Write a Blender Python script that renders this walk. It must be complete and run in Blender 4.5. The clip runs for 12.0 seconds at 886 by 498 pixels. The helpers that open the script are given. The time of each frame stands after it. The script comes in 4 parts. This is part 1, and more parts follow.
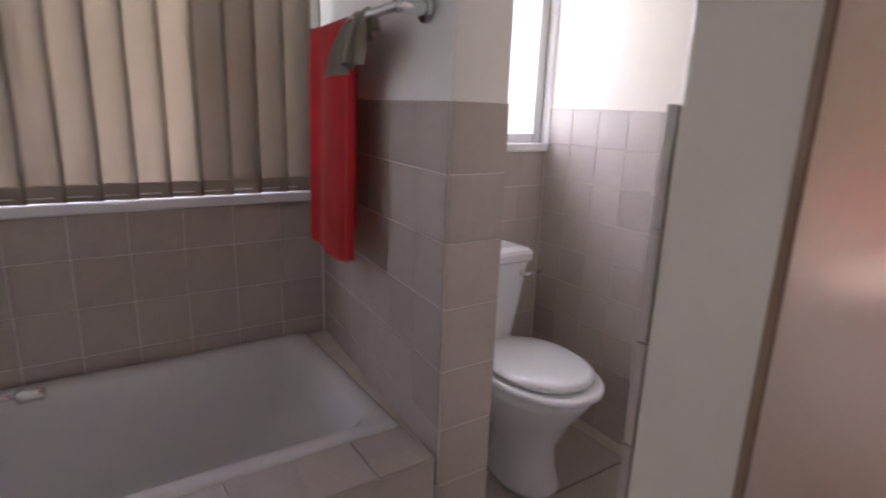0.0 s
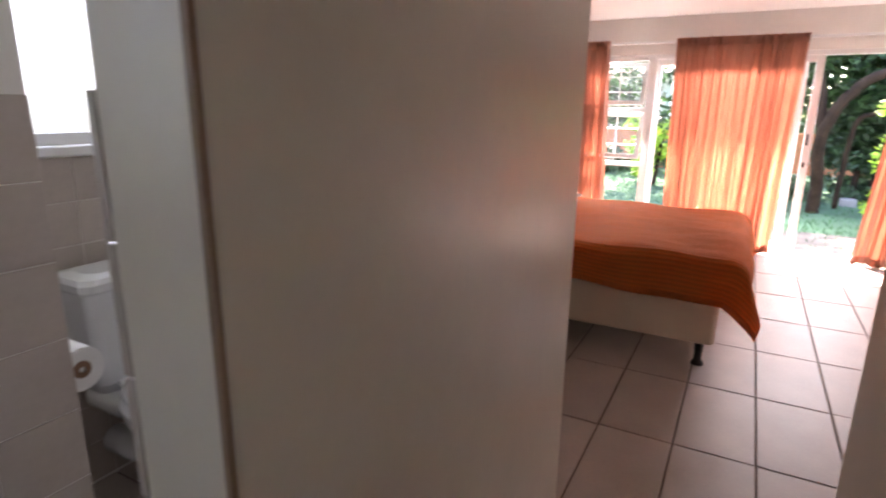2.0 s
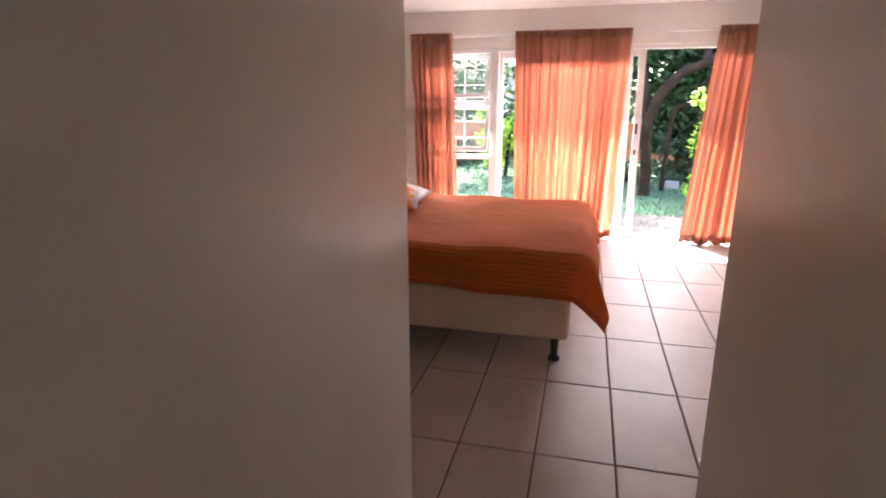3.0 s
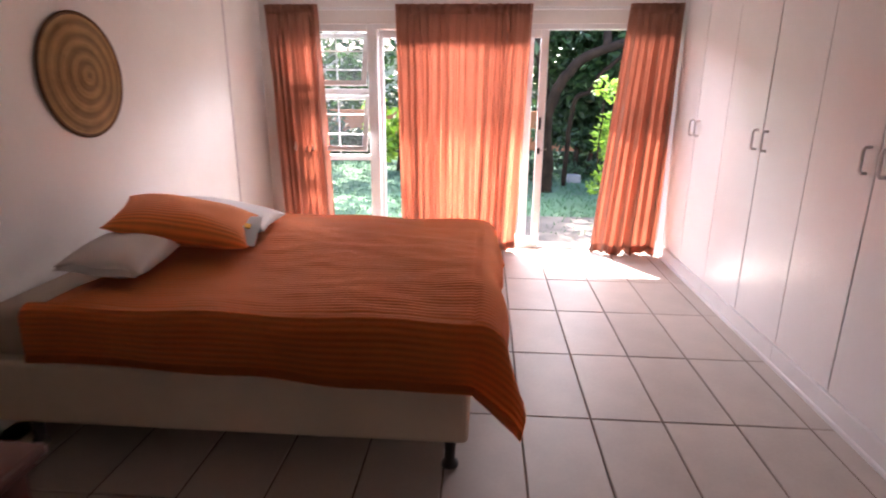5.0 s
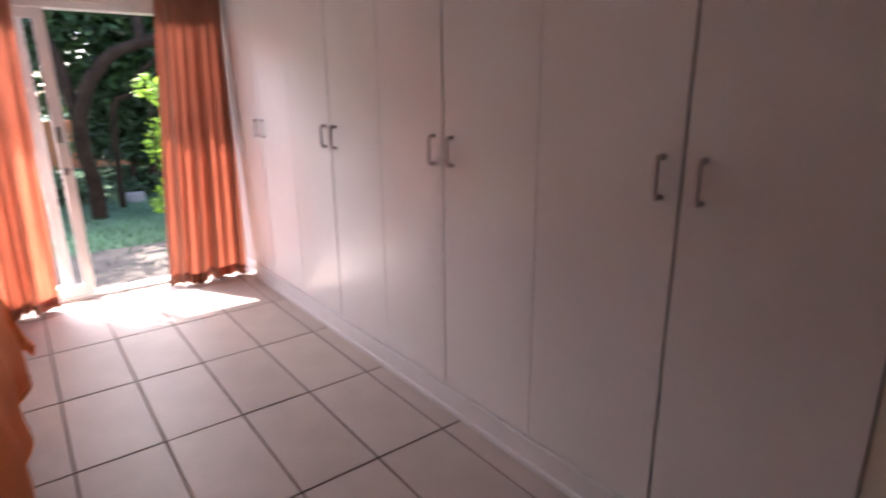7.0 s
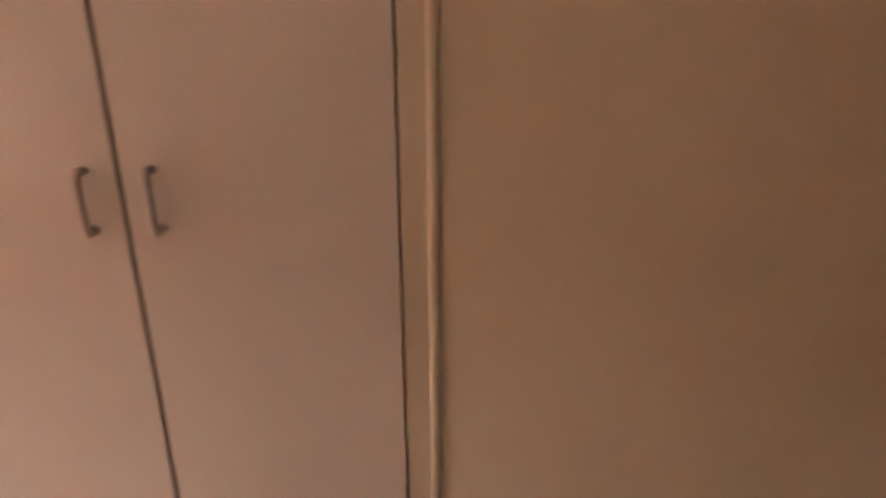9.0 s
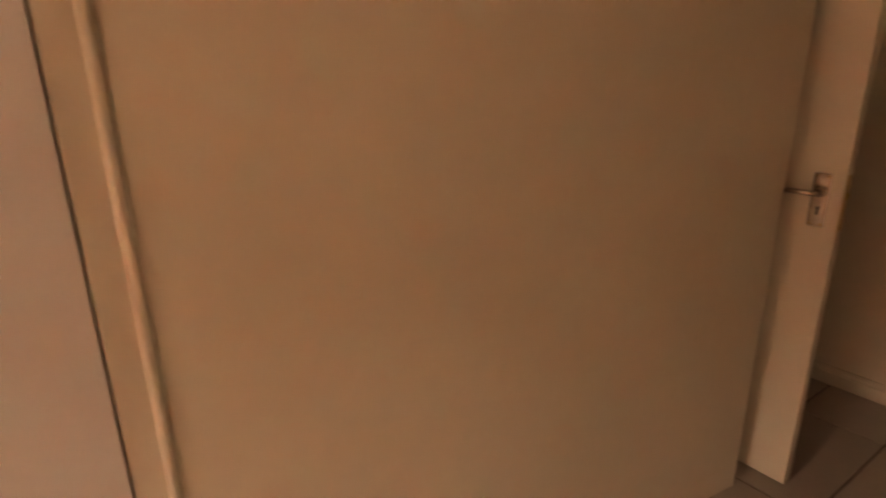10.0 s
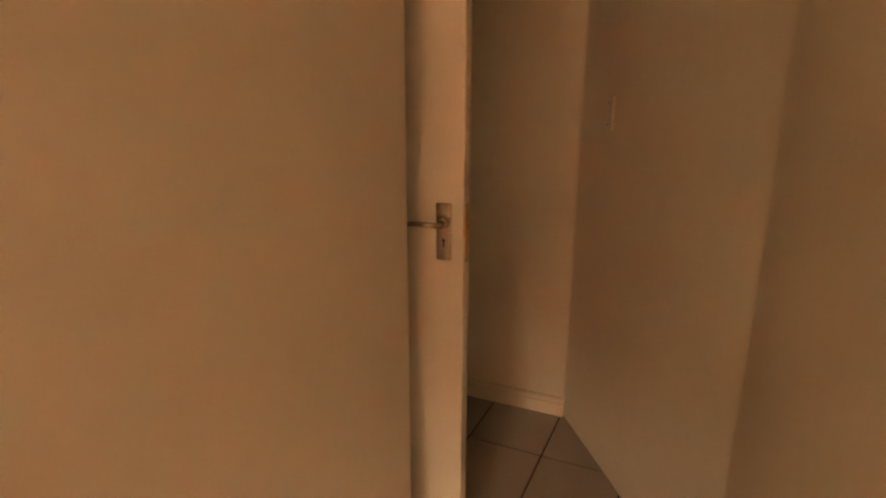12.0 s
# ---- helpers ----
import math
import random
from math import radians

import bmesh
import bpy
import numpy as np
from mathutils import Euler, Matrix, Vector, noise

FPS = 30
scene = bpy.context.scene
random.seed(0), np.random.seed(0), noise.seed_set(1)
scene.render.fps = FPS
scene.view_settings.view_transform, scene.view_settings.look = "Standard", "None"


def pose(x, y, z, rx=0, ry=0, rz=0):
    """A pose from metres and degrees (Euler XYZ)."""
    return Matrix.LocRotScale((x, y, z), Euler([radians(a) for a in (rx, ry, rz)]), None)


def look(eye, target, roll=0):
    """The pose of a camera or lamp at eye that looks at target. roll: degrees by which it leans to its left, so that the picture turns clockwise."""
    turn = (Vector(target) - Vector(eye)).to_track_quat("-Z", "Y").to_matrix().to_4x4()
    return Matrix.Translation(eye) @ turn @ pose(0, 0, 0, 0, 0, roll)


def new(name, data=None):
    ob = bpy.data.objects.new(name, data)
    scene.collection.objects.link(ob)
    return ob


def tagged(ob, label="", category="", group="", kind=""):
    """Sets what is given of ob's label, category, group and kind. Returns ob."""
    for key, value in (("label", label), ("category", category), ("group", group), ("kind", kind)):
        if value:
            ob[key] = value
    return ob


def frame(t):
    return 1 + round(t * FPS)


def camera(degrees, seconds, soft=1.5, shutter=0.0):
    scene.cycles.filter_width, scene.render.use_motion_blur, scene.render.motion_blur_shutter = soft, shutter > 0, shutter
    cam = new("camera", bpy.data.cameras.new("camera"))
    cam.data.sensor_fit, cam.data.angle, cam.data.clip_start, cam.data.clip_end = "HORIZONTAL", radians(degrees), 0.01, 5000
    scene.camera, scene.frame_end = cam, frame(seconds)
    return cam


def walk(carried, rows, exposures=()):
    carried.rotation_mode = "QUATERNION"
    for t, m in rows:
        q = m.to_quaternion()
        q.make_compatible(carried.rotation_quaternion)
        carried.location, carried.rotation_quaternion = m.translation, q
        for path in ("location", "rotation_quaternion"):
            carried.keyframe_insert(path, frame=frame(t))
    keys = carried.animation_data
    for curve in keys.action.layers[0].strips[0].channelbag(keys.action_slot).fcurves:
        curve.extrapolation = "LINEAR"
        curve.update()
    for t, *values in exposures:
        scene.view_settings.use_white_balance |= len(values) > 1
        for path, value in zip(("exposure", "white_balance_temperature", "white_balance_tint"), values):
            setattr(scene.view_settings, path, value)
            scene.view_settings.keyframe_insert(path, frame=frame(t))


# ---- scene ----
cam = camera(76.9, 12.0, soft=1.9, shutter=0.4)
S = 1.08  # plan units to metres
south = 0.0  # offset of the block being drawn along y, in plan units
SOUTH = -0.085  # bathroom and passage


def at(x, y, z, rx=0, ry=0, rz=0):
    return pose(x * S, (y + south) * S, z * S, rx, ry, rz)


PATH = [
    (0, look((0.091, -0.139, 1.422), (-1.517, 0.944, 0.93), 2.1)),
    (0.5, look((0.138, -0.069, 1.418), (-1.318, 1.211, 0.926), 1.7)),
    (1, look((0.193, -0.012, 1.419), (-1.106, 1.429, 0.932), 1.2)),
    (1.5, look((0.227, 0.053, 1.417), (-0.899, 1.633, 0.933), 0.7)),
    (2, look((0.239, 0.137, 1.423), (-0.679, 1.844, 0.93), 0.7)),
    (2.5, look((0.242, 0.273, 1.433), (-0.431, 2.088, 0.933), 0.15)),
    (3, look((0.24, 0.46, 1.418), (-0.236, 2.335, 0.911), 0.0)),
    (4.8, look((0.219, 1.402, 1.457), (0.033, 3.316, 0.908), 0.4)),
    (5, look((0.235, 1.541, 1.454), (0.098, 3.458, 0.9), 0.4)),
    (5.5, look((0.273, 1.759, 1.45), (0.369, 3.678, 0.896), 0.4)),
    (6, look((0.353, 1.914, 1.416), (0.77, 3.792, 0.87), 0.1)),
    (6.5, look((0.403, 2.065, 1.402), (1.196, 3.819, 0.861), 0.1)),
    (7, look((0.454, 2.144, 1.408), (1.621, 3.674, 0.862), -0.7)),
    (7.5, look((0.494, 2.189, 1.4), (2.007, 3.376, 0.847), -1.4)),
    (7.7, look((0.514, 2.196, 1.396), (2.11, 3.264, 0.839), -1.5)),
    (9.3, at(0.785, 2.263, 1.299, 71.99, 0.20, -104.60)),
    (10, at(0.800, 2.255, 1.330, 72.49, 0.74, -125.10)),
    (10.5, at(0.804, 2.171, 1.305, 73.67, 0.54, -133.68)),
    (11, at(0.890, 2.047, 1.308, 73.83, 0.61, -142.88)),
    (11.5, at(0.895, 1.918, 1.302, 74.24, 0.19, -151.10)),
    (12, at(0.861, 1.792, 1.294, 75.59, -0.11, -155.26)),
]
walk(cam, PATH, [(0.0, 4.4, 7000, 36), (1.0, 4.4, 6950, 31), (2.0, 4.1, 6800, 26), (3.2, 4.0, 6600, 24), (5.0, 3.47, 6500, 25), (6.5, 2.92, 6450, 25),
      (7.7, 3.1, 6900, 27), (9.3, 4.1, 11200, 32), (10.5, 4.35, 16500, 30), (12.0, 4.87, 18500, 27)])

# ---- world and light ----
TO_SUN = Vector((-0.33, 0.70, 1.05)).normalized()
world = bpy.data.worlds.new("world")
scene.world = world
world.use_nodes = True
wn = world.node_tree.nodes
sky = wn.new("ShaderNodeTexSky")
sky.sky_type = "NISHITA"
sky.sun_disc = False
sky.sun_elevation = math.asin(TO_SUN.z)
sky.sun_rotation = math.atan2(TO_SUN.x, TO_SUN.y)
world.node_tree.links.new(sky.outputs[0], wn["Background"].inputs[0])
wn["Background"].inputs[1].default_value = 0.15


def lamp(name, kind, m, energy, color=(1, 1, 1), size=1.0, size_y=None, angle=None):
    data = bpy.data.lights.new(name, kind)
    data.energy = energy
    data.color = color
    if kind == "AREA":
        data.shape = "RECTANGLE"
        data.size = size * S
        data.size_y = (size_y or size) * S
    if angle is not None:
        data.angle = radians(angle)
    ob = new(name, data)
    ob.matrix_world = m
    return ob


lamp("sun", "SUN", look(TO_SUN * 30, (0, 0, 0)), 4.2, (1.0, 0.94, 0.84), angle=0.5)
# the open sky above the garden, let in under the lintel of the glazed front
lamp("sky_light_front", "AREA", look(Vector((0.2, 8.6, 2.62)) * S, Vector((0.2, 2.0, 0.9)) * S), 60, (0.93, 0.96, 1.0), 3.6, 0.7)
# the sky's light outside the two bathroom windows
lamp("sky_light_toilet", "AREA", look(Vector((-2.35, 1.3, 1.75)) * S, Vector((-1.0, 1.3, 1.15)) * S), 1.1, (0.76, 0.88, 1.0), 0.7, 0.9)
lamp("sky_light_bath", "AREA", look(Vector((-2.4, -0.35, 1.55)) * S, Vector((-1.0, -0.35, 1.25)) * S), 1.05, (0.9, 0.94, 1.0), 2.1, 1.0)


# ---- materials ----
def mat(name, color, rough=0.5, vary=0.08, scale=6.0, fine=90.0, bump=0.1, metal=0.0, spec=0.5, island=0.0, transmit=0.0, sheen=0.0, trans=0.0, coat=0.0):
    m = bpy.data.materials.new(name)
    m.use_nodes = True
    nt = m.node_tree
    b = nt.nodes["Principled BSDF"]
    L = nt.links.new
    tc = nt.nodes.new("ShaderNodeTexCoord")
    n1 = nt.nodes.new("ShaderNodeTexNoise")
    n1.inputs["Scale"].default_value = scale
    n1.inputs["Detail"].default_value = 5
    n2 = nt.nodes.new("ShaderNodeTexNoise")
    n2.inputs["Scale"].default_value = fine
    n2.inputs["Detail"].default_value = 3
    L(tc.outputs["Object"], n1.inputs["Vector"])
    L(tc.outputs["Object"], n2.inputs["Vector"])
    add = nt.nodes.new("ShaderNodeMath")
    add.operation = "MULTIPLY_ADD"
    L(n2.outputs["Fac"], add.inputs[0])
    add.inputs[1].default_value = 0.4
    L(n1.outputs["Fac"], add.inputs[2])
    ramp = nt.nodes.new("ShaderNodeMapRange")
    ramp.inputs["From Min"].default_value = 0.45
    ramp.inputs["From Max"].default_value = 0.95
    ramp.inputs["To Min"].default_value = 1 - vary
    ramp.inputs["To Max"].default_value = 1 + vary * 0.6
    L(add.outputs[0], ramp.inputs["Value"])
    fac = ramp.outputs[0]
    if island:
        if island > 1:
            island -= 1
            src = nt.nodes.new("ShaderNodeNewGeometry").outputs["Random Per Island"]
        else:
            src = nt.nodes.new("ShaderNodeObjectInfo").outputs["Random"]
        r2 = nt.nodes.new("ShaderNodeMapRange")
        r2.inputs["To Min"].default_value = 1 - island
        r2.inputs["To Max"].default_value = 1 + island
        L(src, r2.inputs["Value"])
        mul = nt.nodes.new("ShaderNodeMath")
        mul.operation = "MULTIPLY"
        L(fac, mul.inputs[0])
        L(r2.outputs[0], mul.inputs[1])
        fac = mul.outputs[0]
    mix = nt.nodes.new("ShaderNodeVectorMath")
    mix.operation = "SCALE"
    mix.inputs[0].default_value = color
    L(fac, mix.inputs["Scale"])
    L(mix.outputs[0], b.inputs["Base Color"])
    b.inputs["Roughness"].default_value = rough
    b.inputs["Metallic"].default_value = metal
    b.inputs["Specular IOR Level"].default_value = spec
    b.inputs["Transmission Weight"].default_value = transmit
    b.inputs["Sheen Weight"].default_value = sheen
    b.inputs["Coat Weight"].default_value = coat
    if bump:
        bn = nt.nodes.new("ShaderNodeBump")
        bn.inputs["Strength"].default_value = bump
        bn.inputs["Distance"].default_value = 0.002
        L(add.outputs[0], bn.inputs["Height"])
        L(bn.outputs[0], b.inputs["Normal"])
    if trans:
        tr = nt.nodes.new("ShaderNodeBsdfTranslucent")
        L(mix.outputs[0], tr.inputs["Color"])
        ms = nt.nodes.new("ShaderNodeMixShader")
        ms.inputs[0].default_value = trans
        L(b.outputs[0], ms.inputs[1])
        L(tr.outputs[0], ms.inputs[2])
        L(ms.outputs[0], nt.nodes["Material Output"].inputs["Surface"])
    return m


def striped(m, axis, period, depth, dark=0.25, source="Object"):
    """Rib weave: soft stripes along one axis; relief, and groove shade put into colour."""
    nt = m.node_tree
    L = nt.links.new
    b = nt.nodes["Principled BSDF"]
    tc = nt.nodes.new("ShaderNodeTexCoord")
    w = nt.nodes.new("ShaderNodeTexWave")
    w.bands_direction = axis
    w.inputs["Scale"].default_value = 0.314 / period
    w.inputs["Distortion"].default_value = 1.2 if source == "Object" else 0.12
    w.inputs["Detail"].default_value = 2
    w.inputs["Detail Scale"].default_value = 1.0
    L(tc.outputs[source], w.inputs["Vector"])
    old = b.inputs["Base Color"].links[0].from_socket
    r = nt.nodes.new("ShaderNodeMapRange")
    r.inputs["To Min"].default_value = 1 - dark
    r.inputs["To Max"].default_value = 1.05
    L(w.outputs["Fac"], r.inputs["Value"])
    mul = nt.nodes.new("ShaderNodeVectorMath")
    mul.operation = "SCALE"
    L(old, mul.inputs[0])
    L(r.outputs[0], mul.inputs["Scale"])
    L(mul.outputs[0], b.inputs["Base Color"])
    bn = nt.nodes.new("ShaderNodeBump")
    bn.inputs["Strength"].default_value = 0.6
    bn.inputs["Distance"].default_value = depth
    L(w.outputs["Fac"], bn.inputs["Height"])
    if b.inputs["Normal"].links:
        L(b.inputs["Normal"].links[0].from_socket, bn.inputs["Normal"])
    L(bn.outputs[0], b.inputs["Normal"])
    return m


M_wall = mat("wall_paint", (0.84, 0.81, 0.77), 0.32, 0.04, 3, 40, 0.25)
M_wall2 = mat("enamel_wall_paint", (0.75, 0.675, 0.57), 0.3, 0.05, 2.5, 22, 0.5, spec=0.22)
M_ceil = mat("ceiling_paint", (0.86, 0.85, 0.83), 0.7, 0.03, 2, 60, 0.1)
M_tile = mat("floor_tile_glaze", (0.45, 0.385, 0.34), 0.5, 0.09, 5, 60, 0.08, island=0.04, spec=0.22)
M_grout = mat("dark_grout", (0.12, 0.075, 0.055), 0.9, 0.3, 12, 200, 0.4)
M_wtile = mat("wall_tile_glaze", (0.52, 0.45, 0.40), 0.22, 0.08, 9, 70, 0.06, island=0.05)
M_wgrout = mat("pale_grout", (0.62, 0.57, 0.5), 0.85, 0.15, 10, 150, 0.3)
M_white = mat("white_lacquer", (0.80, 0.77, 0.77), 0.25, 0.03, 2, 50, 0.06)
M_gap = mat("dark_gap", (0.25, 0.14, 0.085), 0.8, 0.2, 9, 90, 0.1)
M_plinth = mat("plinth_paint", (0.72, 0.69, 0.69), 0.4, 0.06, 4, 60, 0.1)
M_alu = mat("white_powder_coat", (0.8, 0.8, 0.8), 0.35, 0.04, 5, 90, 0.05)
M_chrome = mat("chrome", (0.75, 0.75, 0.76), 0.16, 0.05, 8, 60, 0.02, metal=1.0)
M_nickel = mat("aged_nickel", (0.50, 0.44, 0.39), 0.27, 0.2, 20, 120, 0.1, metal=1.0)
M_brass = mat("brass", (0.55, 0.38, 0.16), 0.35, 0.2, 20, 120, 0.1, metal=1.0)
M_black = mat("black_plastic", (0.02, 0.02, 0.022), 0.4, 0.1, 12, 90, 0.05)
M_handle = mat("grey_plastic", (0.68, 0.63, 0.64), 0.35, 0.06, 12, 90, 0.05)
M_ceramic = mat("white_ceramic", (0.82, 0.83, 0.84), 0.1, 0.02, 3, 30, 0.0, coat=0.3)
M_tub = mat("bath_enamel", (0.72, 0.69, 0.68), 0.16, 0.03, 3, 40, 0.02)
M_towel = mat("red_terry", (0.78, 0.012, 0.012), 0.95, 0.15, 8, 260, 0.9, sheen=0.3)
M_cloth = mat("beige_cloth", (0.6, 0.54, 0.46), 0.95, 0.15, 9, 240, 0.7)
M_blind = mat("blind_fabric", (0.40, 0.335, 0.275), 0.85, 0.05, 5, 220, 0.3, trans=0.02)
M_curtain = mat("orange_curtain", (0.53, 0.26, 0.182), 0.85, 0.08, 5, 260, 0.4, trans=0.0055)
M_duvet = striped(mat("orange_rib_cotton", (0.97, 0.275, 0.055), 0.9, 0.07, 5, 200, 0.3, sheen=0.06), "Y", 0.0117, 0.0035, 0.12, "UV")
M_pillowo = striped(mat("orange_pillow_cotton", (0.95, 0.26, 0.055), 0.9, 0.07, 5, 200, 0.3, sheen=0.1), "Y", 0.052, 0.004, 0.25, "UV")
M_linen = mat("white_linen", (0.74, 0.68, 0.64), 0.9, 0.06, 6, 220, 0.4)
M_matt = mat("mattress_ticking", (0.46, 0.36, 0.28), 0.9, 0.10, 6, 200, 0.4)
M_base = mat("bed_base_cloth", (0.80, 0.66, 0.52), 0.9, 0.06, 6, 240, 0.5)
M_leg = mat("black_leg", (0.03, 0.022, 0.02), 0.5, 0.2, 12, 120, 0.1)
M_mahog = mat("mahogany", (0.095, 0.022, 0.014), 0.45, 0.3, 6, 40, 0.12, coat=0.2)
M_frame = mat("door_paint", (0.75, 0.68, 0.58), 0.35, 0.04, 4, 60, 0.15)
M_bark = mat("bark", (0.028, 0.018, 0.012), 0.95, 0.5, 6, 40, 1.0, spec=0.1)
M_leafd = mat("dark_leaf", (0.035, 0.075, 0.03), 0.5, 0.3, 8, 30, 0.1, island=1.45, trans=0.3)
M_leafm = mat("tree_leaf", (0.035, 0.08, 0.024), 0.5, 0.3, 8, 30, 0.1, island=1.5, trans=0.35)
M_leafy = mat("lime_leaf", (0.20, 0.36, 0.04), 0.5, 0.3, 8, 30, 0.1, island=1.4, trans=0.4)
M_grass = mat("lawn_soil", (0.045, 0.105, 0.05), 0.95, 0.5, 1.3, 30, 0.8)
M_blade = mat("grass_blade", (0.05, 0.13, 0.055), 0.7, 0.3, 3, 20, 0.1, island=1.4, trans=0.3)
M_soil = mat("bare_soil", (0.075, 0.064, 0.052), 0.95, 0.5, 5, 60, 0.9)
M_brick = mat("terracotta_wall", (0.40, 0.15, 0.07), 0.9, 0.3, 4, 60, 0.6)
M_house = mat("white_render", (0.78, 0.77, 0.75), 0.8, 0.06, 3, 50, 0.3)
M_roof = mat("roof_tile", (0.28, 0.2, 0.17), 0.8, 0.2, 5, 50, 0.4)
M_paper = mat("toilet_paper", (0.8, 0.79, 0.78), 0.95, 0.05, 6, 200, 0.4)
M_stone = mat("pale_stone", (0.20, 0.19, 0.18), 0.9, 0.2, 8, 60, 0.5)


def glass_mat(name, rough, color=(1, 1, 1)):
    m = bpy.data.materials.new(name)
    m.use_nodes = True
    nt = m.node_tree
    b = nt.nodes["Principled BSDF"]
    b.inputs["Base Color"].default_value = (*color, 1)
    b.inputs["Roughness"].default_value = rough
    b.inputs["Transmission Weight"].default_value = 1.0
    b.inputs["IOR"].default_value = 1.1 if rough < 0.1 else 1.4
    return m


M_glass = glass_mat("clear_glass", 0.0)
# faint white film stands in for the sky mirrored in the tilted sashes
M_sash_haze = glass_mat("sky_haze_glass", 0.0)
dn = M_sash_haze.node_tree
film_ = dn.nodes.new("ShaderNodeBsdfTranslucent")
film_.inputs["Color"].default_value = (0.85, 0.87, 0.9, 1)
dmix = dn.nodes.new("ShaderNodeMixShader")
dmix.inputs[0].default_value = 0.01
dn.links.new(dn.nodes["Principled BSDF"].outputs[0], dmix.inputs[1])
dn.links.new(film_.outputs[0], dmix.inputs[2])
dn.links.new(dmix.outputs[0], dn.nodes["Material Output"].inputs["Surface"])
M_frost = glass_mat("frosted_glass", 0.55)


def basket_mat():
    m = mat("woven_grass", (0.42, 0.25, 0.10), 0.8, 0.25, 14, 120, 0.8)
    nt = m.node_tree
    L = nt.links.new
    b = nt.nodes["Principled BSDF"]
    tc = nt.nodes.new("ShaderNodeTexCoord")
    w = nt.nodes.new("ShaderNodeTexWave")
    w.wave_type = "RINGS"
    w.rings_direction = "X"
    w.inputs["Scale"].default_value = 5.2
    w.inputs["Distortion"].default_value = 0.8
    w.inputs["Detail"].default_value = 1
    L(tc.outputs["Object"], w.inputs["Vector"])
    old = b.inputs["Base Color"].links[0].from_socket
    r = nt.nodes.new("ShaderNodeMapRange")
    r.inputs["To Min"].default_value = 0.62
    r.inputs["To Max"].default_value = 1.15
    L(w.outputs["Fac"], r.inputs["Value"])
    mul = nt.nodes.new("ShaderNodeVectorMath")
    mul.operation = "SCALE"
    L(old, mul.inputs[0])
    L(r.outputs[0], mul.inputs["Scale"])
    L(mul.outputs[0], b.inputs["Base Color"])
    return m


M_basket = basket_mat()


# ---- mesh helpers (plan units in, metres out) ----
def part(name, bm, material, parent=None, label="", smooth=False, m=None):
    if isinstance(bm, bmesh.types.BMesh):
        bmesh.ops.recalc_face_normals(bm, faces=bm.faces)
        me = bpy.data.meshes.new(name)
        if south and m is None and (parent is None or parent.matrix_basis == Matrix()):
            bmesh.ops.translate(bm, vec=(0, south, 0), verts=bm.verts)
        bmesh.ops.scale(bm, vec=(S, S, S), verts=bm.verts)
        bm.to_mesh(me)
        bm.free()
        me.materials.append(material)
        if smooth:
            me.polygons.foreach_set("use_smooth", [True] * len(me.polygons))
    else:
        me = bm
    ob = new(name, me)
    if parent is not None:
        ob.parent = parent
    if m is not None:
        ob.matrix_basis = m
    if label:
        ob["label"] = label
    return ob


def thing(name, label, category, group="", kind="", m=None):
    ob = new(name)
    if m is not None:
        ob.matrix_basis = m
    return tagged(ob, label, category, group, kind)


def box(x0, x1, y0, y1, z0, z1, bev=0.0, bm=None, seg=2, m=None):
    own = bm is None
    b = bmesh.new()
    vs = bmesh.ops.create_cube(b, size=1.0)["verts"]
    for v in vs:
        v.co = Vector((x0 + (v.co.x + 0.5) * (x1 - x0), y0 + (v.co.y + 0.5) * (y1 - y0), z0 + (v.co.z + 0.5) * (z1 - z0)))
    if bev:
        bmesh.ops.bevel(b, geom=b.edges[:], offset=bev, segments=seg, profile=0.5, affect="EDGES")
    if m is not None:
        bmesh.ops.transform(b, matrix=m, verts=b.verts)
    if own:
        return b
    tmp = bpy.data.meshes.new("tmp")
    b.to_mesh(tmp)
    b.free()
    bm.from_mesh(tmp)
    bpy.data.meshes.remove(tmp)
    return bm


def prism(points, z0, z1, bev=0.0):
    """An upright prism on a footprint."""
    b = bmesh.new()
    lo = [b.verts.new((x, y, z0)) for x, y in points]
    hi = [b.verts.new((x, y, z1)) for x, y in points]
    n = len(points)
    b.faces.new(lo[::-1])
    b.faces.new(hi)
    up = []
    for i in range(n):
        b.faces.new((lo[i], lo[(i + 1) % n], hi[(i + 1) % n], hi[i]))
        up.append((lo[i], hi[i]))
    if bev:
        es = [b.edges.get(p) for p in up]
        bmesh.ops.bevel(b, geom=es, offset=bev, segments=3, profile=0.5, affect="EDGES")
    return b


def rod(points, r, n=10, bm=None, taper=None):
    """A round bar along a polyline."""
    b = bm or bmesh.new()
    pts = [Vector(p) for p in points]
    rings = []
    for i, p in enumerate(pts):
        d = (pts[min(i + 1, len(pts) - 1)] - pts[max(i - 1, 0)]).normalized()
        u = d.orthogonal().normalized() if i == 0 else (u - d * u.dot(d)).normalized()
        w = d.cross(u)
        rr = r if taper is None else r + (taper - r) * i / (len(pts) - 1)
        rings.append([b.verts.new(p + rr * (math.cos(2 * math.pi * k / n) * u + math.sin(2 * math.pi * k / n) * w)) for k in range(n)])
    for a, c in zip(rings, rings[1:]):
        for k in range(n):
            b.faces.new((a[k], a[(k + 1) % n], c[(k + 1) % n], c[k]))
    b.faces.new(rings[0][::-1])
    b.faces.new(rings[-1])
    return b


def loft(rings, cap=True):
    b = bmesh.new()
    vs = [[b.verts.new(p) for p in r] for r in rings]
    n = len(vs[0])
    for a, c in zip(vs, vs[1:]):
        for k in range(n):
            b.faces.new((a[k], a[(k + 1) % n], c[(k + 1) % n], c[k]))
    if cap is True:
        b.faces.new(vs[0][::-1])
    if cap:
        b.faces.new(vs[-1])
    return b


